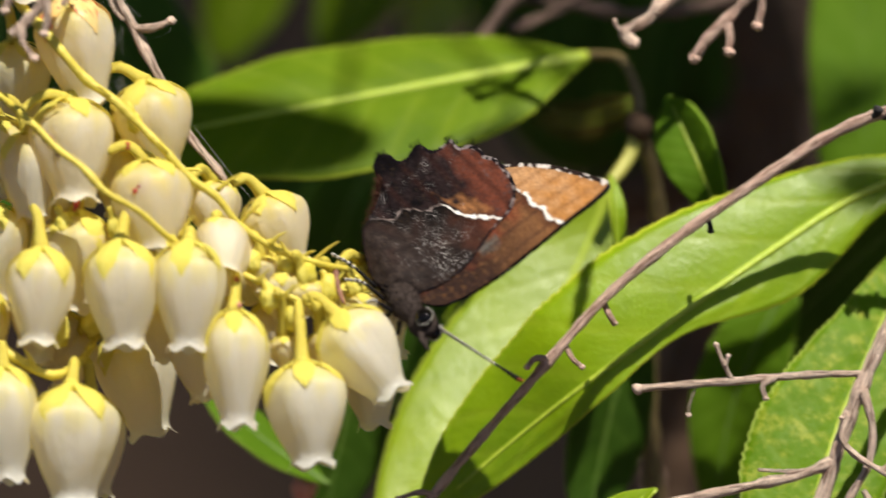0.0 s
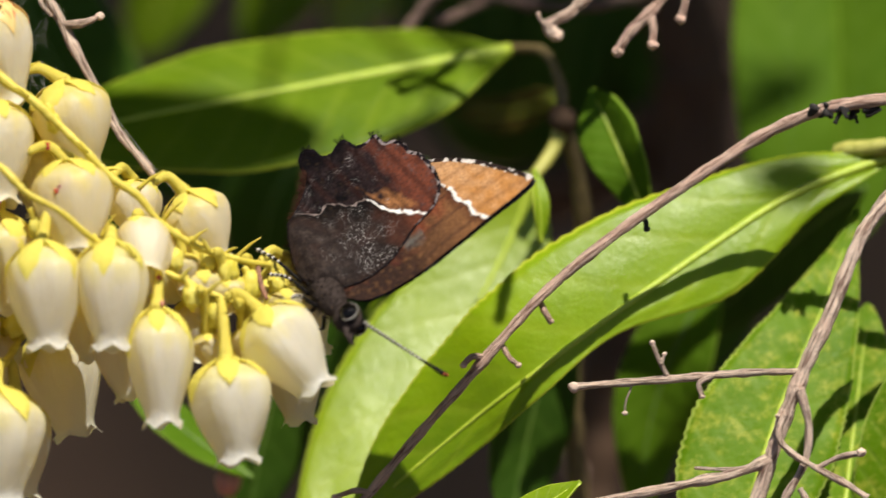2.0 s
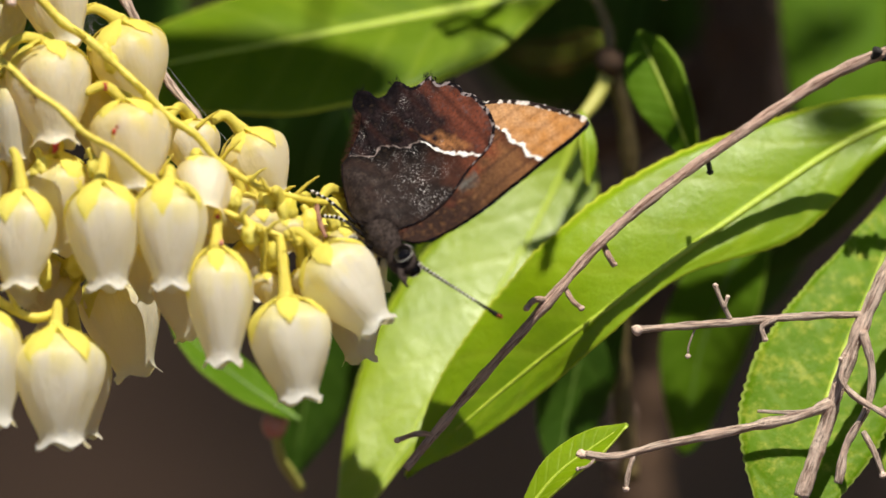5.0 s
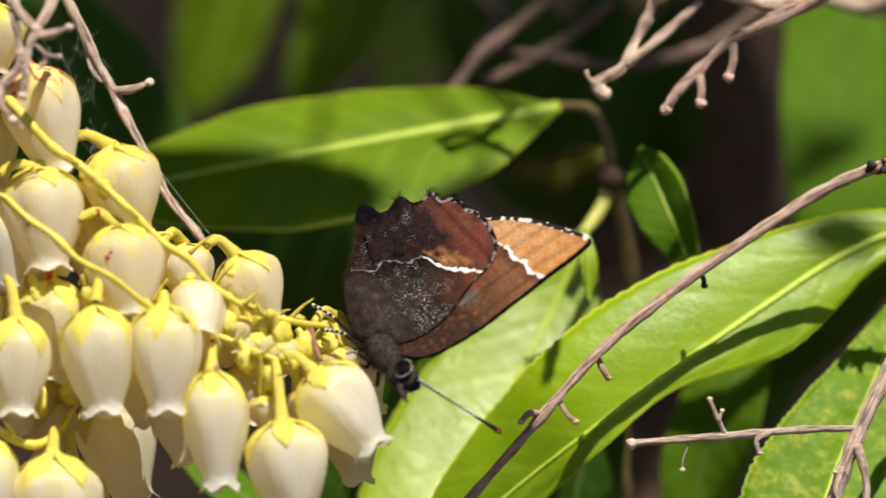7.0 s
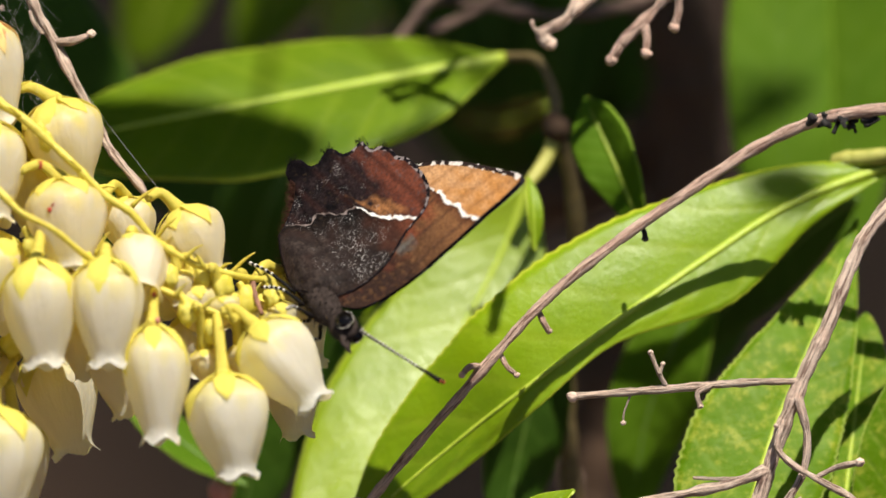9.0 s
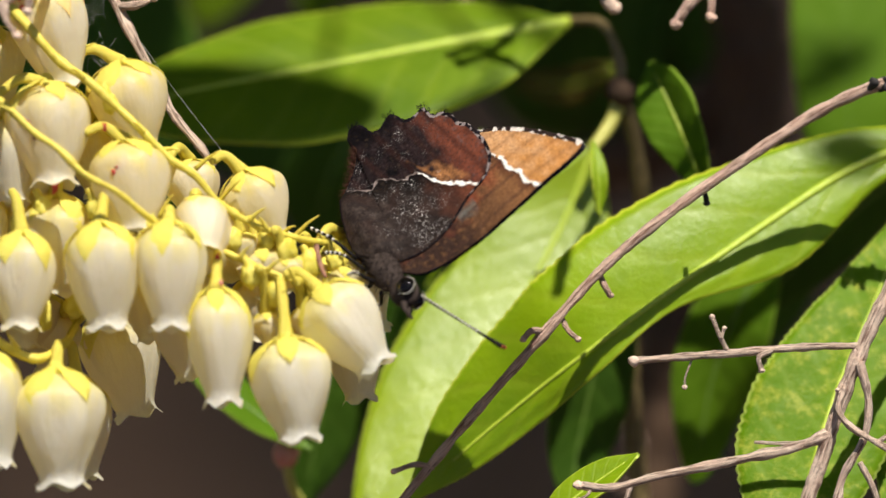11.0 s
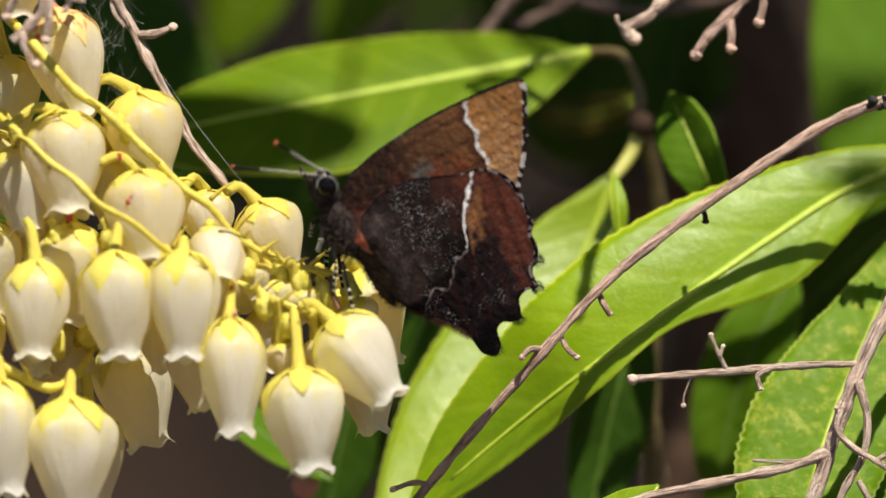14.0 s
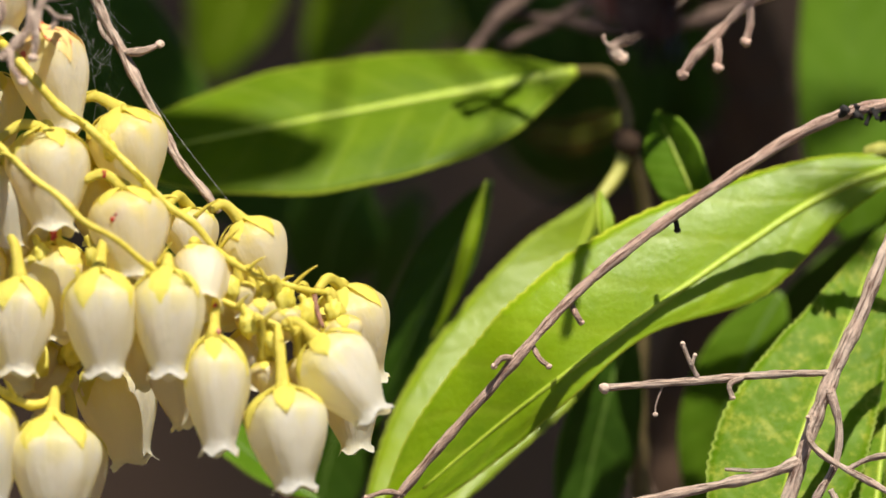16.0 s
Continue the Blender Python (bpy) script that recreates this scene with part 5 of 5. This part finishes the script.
def butterfly():
    ob = thing("butterfly", at(690, 470, 2), "small brown butterfly with dark mottled hindwings and white wing lines", "butterfly")
    rng = random.Random(11)
    bm = bmesh.new()
    for p0, r, st in (((1.15, 0, -0.1), 1.0, (1.5, 0.85, 1.0)), ((-1.6, 0, 0.5), 0.62, (3.0, 0.85, 0.9))):
        made = bmesh.ops.create_icosphere(bm, subdivisions=3, radius=1.0)["verts"]
        spots = []
        for v in made:
            k = 1 + 0.07 * noise.noise(v.co * 4)
            out = v.co.copy()
            v.co = mm(p0[0] + out.x * r * st[0] * k, out.y * r * st[1] * k, p0[2] + out.z * r * st[2] * k)
            spots.append((v.co.copy(), out))
        hairs(bm, spots * 6, rng, 0.00075 if r > 0.9 else 0.0003)
    local_part("body", bm, FUR, ob, "hairy grey-brown body")
    bm = bmesh.new()
    made = bmesh.ops.create_icosphere(bm, subdivisions=3, radius=0.00088)["verts"]
    spots = []
    for v in made:
        out = v.co.normalized()
        v.co.y *= 0.72
        v.co += mm(3.15, 0, 0.10)
        spots.append((v.co.copy(), out))
    hairs(bm, spots * 2, rng, 0.0002)
    for s in (-1, 1):
        tube(bm, [mm(3.9, s * 0.25, -0.3), mm(4.3, s * 0.28, -0.5), mm(4.7, s * 0.2, -0.45)], 0.00022, 0.00006, 7, 5)
    head = local_part("head", bm, FUR, ob, "hairy grey-brown head with short palps")
    for s in (-1, 1):
        bm = bmesh.new()
        made = bmesh.ops.create_icosphere(bm, subdivisions=3, radius=1.0)["verts"]
        for v in made:
            v.co = mm(3.42 + v.co.x * 0.50, s * (0.66 + v.co.y * 0.44), 0.36 + v.co.z * 0.58)
        eye = local_part("eye", bm, EYE_BLACK, head, "shiny black eye with a white rim")
        bm = bmesh.new()
        ring = [mm(3.42 + 0.53 * math.cos(a), s * 0.76, 0.36 + 0.61 * math.sin(a)) for a in [k * math.pi / 6 - 1.2 for k in range(8)]]
        tube(bm, ring, 0.000015, 0.000015, 6, 3)
        local_part("eye_rim", bm, WHITE, head, "white scales round the eye")
        base = mm(3.75, 0.35 if s > 0 else 0.05, 0.72)
        line = spline([mm(0, 0, 0), mm(0.0, 0.0, 2.9), mm(0, 0, 5.75)], 30)
        bm = bmesh.new()
        tube(bm, [line[k] for k in range(0, 26, 5)], 0.00006, 0.00006, 8, 4)
        shaft = local_part("antenna", bm, BLACK, ob, "black antenna ringed with white")
        shaft.location = Vector((base.x * 1.28, base.y, base.z))
        for k in range(1, 17):
            bm = bmesh.new()
            q = line[1].lerp(line[22], (k - 1) / 16)
            tube(bm, [q, q + (line[22] - line[1]) / 16 * 0.45], 0.000075, 0.000075, 8, 2)
            local_part("white_ring", bm, WHITE, shaft)
        bm = bmesh.new()
        tube(bm, [line[22], line[25], line[28], line[30]], 0.00006, 0.00015, 8, 5)
        local_part("club", bm, BLACK, shaft, "black club")
        bm = bmesh.new()
        blob(bm, line[30], 0.00013, (1, 1, 1), 0.1, 3)
        local_part("club_tip", bm, ORANGE, shaft, "orange tip of the club")
        ANTENNAE.append((s, shaft))
        for f0, reach in ((1.8, (1.0, -2.0)), (0.8, (-1.2, -2.4)), (-0.2, (-3.2, -2.2))):
            bm = bmesh.new()
            tube(bm, [mm(f0, s * 0.5, -1.0), mm(f0 + (reach[0] - f0) * 0.4, s * 1.6, -1.5), mm(reach[0], s * 1.3, reach[1])], 0.00013, 0.00006, 6, 5)
            leg = local_part("leg", bm, BLACK, ob, "thin black leg banded with white")
            ln = spline([mm(f0, s * 0.5, -1.0), mm(f0 + (reach[0] - f0) * 0.4, s * 1.6, -1.5), mm(reach[0], s * 1.3, reach[1])], 18)
            for k in range(8, 17, 2):
                bm = bmesh.new()
                tube(bm, [ln[k], ln[k].lerp(ln[k + 1], 0.6)], 0.00012, 0.00012, 6, 2)
                local_part("white_band", bm, WHITE, leg)
    shafts = [a for _, a in ANTENNAE]
    for child in ob.children_recursive:
        if child not in shafts and child.parent not in shafts:
            child.data.transform(Matrix.Diagonal((1.28, 1, 1, 1)))
    wings = {}
    for s in (-1, 1):
        w = new("forewing", wing_mesh("forewing", FORE, fore_under, s, (0.9, 0.9), 0.09))
        w.parent = ob
        wings["fore", s] = tagged(w, "orange-brown forewing with a broken white line")
        w = new("hindwing", wing_mesh("hindwing", HIND, hind_under, s, (-0.6, 1.6), 0.2))
        w.parent = ob
        bm = bmesh.new()
        edge_line = spline([Vector((0, f, d)) for f, d in ((-6.4, 2.75), (-5.6, 2.15), (-4.3, 0.8), (-2.6, -0.35), (-0.4, -0.9))], 240)
        spots = [(mm(p.y * 1.3, s * 0.1 + rng.uniform(-0.08, 0.08), p.z + 0.1), Vector((-0.4, 0, -0.7))) for p in edge_line]
        hairs(bm, spots * 5, rng, 0.00065)
        tufts = [(mm((f + rng.uniform(-0.25, 0.1)) * 1.3, s * 0.2, d + rng.uniform(-0.35, 0.35)), Vector((-1.5, 0, 0.6))) for f, d in ((-7.55, 3.5), (-6.75, 5.5), (-5.85, 7.35), (-4.7, 8.2)) for _ in range(70)]
        tuft = bmesh.new()
        hairs(tuft, tufts, rng, 0.00042)
        local_part("scale_tuft", tuft, BLACK, w, "black tufts of scales on the scalloped margin")
        local_part("hair_fringe", bm, FUR_RED, w, "soft brown hairs along the inner margin")
        wings["hind", s] = tagged(w, "dark mottled scalloped hindwing with a rusty patch")
    return ob, wings


BUTTERFLY, WINGS = butterfly()


# ---------------------------------------------------------------- what moves
# seconds, place on the plan (across, down, front), lean of the wings, turn about them, tip towards the front
FLIGHT = [
    (0, 668, 444, 2, 33.5, -47, 0),
    (0.5, 667, 449, 2, 33.5, -47, 0),
    (1, 675, 437, 2, 33.5, -47, 0),
    (1.5, 666, 449, 2, 33.5, -47, 0),
    (2, 670, 447, 2, 33.5, -47, 0),
    (2.5, 678, 438, 2, 33.5, -47, 0),
    (3, 677, 438, 2, 33.5, -47, 0),
    (3.5, 683, 437, 2, 33.5, -47, 0),
    (4, 689, 428, 2, 33.5, -47, 0),
    (4.2, 688, 432, 2, 33.5, -47, 0),
    (6.3, 680, 450, 2, 33.5, -47, 0),
    (6.5, 682, 447, 2, 33.2143, -47, 0),
    (7, 682, 444, 2, 32.5, -47, 0),
    (7.5, 674, 448, 2, 35.5, -47, 0),
    (8, 671, 450, 2, 36.5, -47, 0),
    (8.2, 671, 449, 2, 36.5, -47, 0),
    (10.3, 668, 451, 2, 36.5, -47, 0),
    (10.5, 666, 451, 2, 36.5, -47, 0),
    (11, 665, 453, 2, 36.5, -47, 0),
    (11.5, 666, 454, 2, 36.5, -47, 0),
    (12, 674, 466, 2, 37, -44, 0),
    (12.5, 680, 466, 2, 36.5, -42, 0),
    (12.6, 677, 470, 2, 37, -43, 0),
    (12.7, 672, 465, 2, 37, -54, 0),
    (12.8, 661, 455, 3, 33, -68, 0),
    (12.9, 639, 441, 4, 25, -88, 0),
    (13, 651, 456, 4, 31.7, -123, 2),
    (13.1, 649, 474, 4, 24, -137, 5),
    (13.2, 648, 433, 4, 25, -150, 0),
    (13.3, 628, 430, 4, 24, -156, 0),
    (13.5, 592, 419, 4, 22.5, -163, 0),
    (13.8, 597, 391, 4, 27, -160, 0),
    (14, 591, 383, 4, 29, -160, 0),
    (14.3, 573, 368, 5, 28, -160, -16),
    (14.5, 545, 355, 5, 26, -160, -36),
    (14.8, 541, 345, 5, 26, -160, -36),
    (14.9, 542, 334, 5, 26, -150, -32),
    (15, 562, 312, 6, 64, -80, 6),
    (15.1, 560, 306, 6, 65, -80, 7),
    (15.2, 796, -119, 8, 216, -50, 40),
    (15.3, 797, -123, 8, 216, -50, 40),
    (15.4, 798, -126, 8, 216, -50, 40),
    (15.5, 1142, -258, 40, 180, 0, -30),
    (15.75, 1190, -268, 50, 180, 0, -45),
    (16, 1203, -261, 60, 180, 0, -55),
]
# seconds, wing opening in degrees
BEATS = [(0, 0.4), (12.6, 0.4), (12.8, 1), (13.1, 0.8), (13.3, 0.6), (14.9, 0.6), (15.0, 3), (15.1, 4), (15.2, 40), (15.4, 40), (15.55, 20), (15.75, 14), (16.0, 10)]
# seconds, forward swing of the forewings
SWINGS = [(0, 0), (12.7, 0), (13.3, 1), (14.1, 1), (14.5, 9), (16, 9)]


# seconds, how far the hindwings are drawn out, in metres
REACH = [(0, 0), (12.9, 0), (13.0, 0.0009), (14.9, 0.0009), (15.0, 0), (16, 0)]
# seconds, and the way the near and the far antenna point (across, down), in steps
FEELERS = [
    (0, 152, 95, 150, 99), (12.0, 152, 92, 150, 96), (12.6, 155, 72, 152, 78), (12.8, 110, 75, 100, 80), (12.9, -60, -110, -90, -90), (13.0, -117, -99, -125, -90),
    (13.2, -55, -76, -120, -25), (13.3, -125, -40, -135, 10), (13.5, -157, 48, -105, 20), (13.8, -165, 20, -120, 0), (14.0, -168, -16, -90, -55), (14.2, -140, -40, 0, -115),
    (14.5, -135, -110, -130, -106), (14.9, -140, -112, -136, -110), (15.0, -90, 10, -100, 20), (16.0, -90, 10, -100, 20),
]


def butterfly_pose(a, b, w, lean, turn, tip):
    """lean: the way the wings rise, degrees from ACROSS; turn: about that way; tip: towards the front."""
    c, s = math.cos(radians(lean)), math.sin(radians(lean))
    d = Vector((c, s, 0))
    f = Vector((s, -c, 0))
    basis = Matrix((f, d.cross(f), d)).transposed()
    q = Matrix.Rotation(radians(tip), 3, f) @ Matrix.Rotation(radians(turn), 3, d) @ basis
    view = Matrix((ACROSS, RISE, FRONT)).transposed()
    return Matrix.LocRotScale(at(a, b, w), (view @ q).to_quaternion(), None)


def motions():
    def moved(x, y):
        return ACROSS * (x * STEP) - RISE * (y * STEP)

    for ob in SHOOT:
        home = ob.location.copy()
        walk(ob, [(row[0], Matrix.Translation(home + moved(row[3], row[4]))) for row in DRIFT])
    # The added shade leaf sways further, to shift its shadow.
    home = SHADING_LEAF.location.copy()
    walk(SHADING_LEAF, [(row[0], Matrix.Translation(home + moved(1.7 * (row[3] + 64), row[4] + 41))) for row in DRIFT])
    pivot = R(300, 500, 4)
    for ob in RACEMES:
        home = ob.location.copy()
        walk(ob, [(row[0], Matrix.Translation(pivot + moved(row[5], row[6])) @ Matrix.Rotation(row[7] / 1000, 4, FRONT) @ Matrix.Translation(home - pivot)) for row in DRIFT])
    for ob in (t4, t5):
        home = ob.location.copy()
        walk(ob, [(row[0], Matrix.Translation(home + moved(row[8], row[9]))) for row in DRIFT])
    walk(BUTTERFLY, [(t, butterfly_pose(*row)) for t, *row in FLIGHT])
    view = Matrix((ACROSS, RISE, FRONT)).transposed()
    for s, ob in ANTENNAE:
        rows = []
        for t, *row in FLIGHT:
            k = 1 if s > 0 else 3
            x, y = along([(f[0], f[k]) for f in FEELERS], t), along([(f[0], f[k + 1]) for f in FEELERS], t)
            way = view @ Vector((x, -y, math.sqrt(max(0.0, 174 ** 2 - x * x - y * y)))).normalized()
            way = butterfly_pose(*row).to_3x3().transposed() @ way
            rows.append((t, Matrix.LocRotScale(ob.location.copy(), Vector((0, 0, 1)).rotation_difference(way), None)))
        walk(ob, rows)
    for (kind, s), ob in WINGS.items():
        rows = []
        for t, a in BEATS:
            swing = along(SWINGS, t) if kind == "fore" else 0.0
            rows.append((t, pose(0, 0, 0 if kind == "fore" else along(REACH, t), -s * a * (0.9 if kind == "fore" else 1.0), swing, 0)))
        walk(ob, rows)


motions()
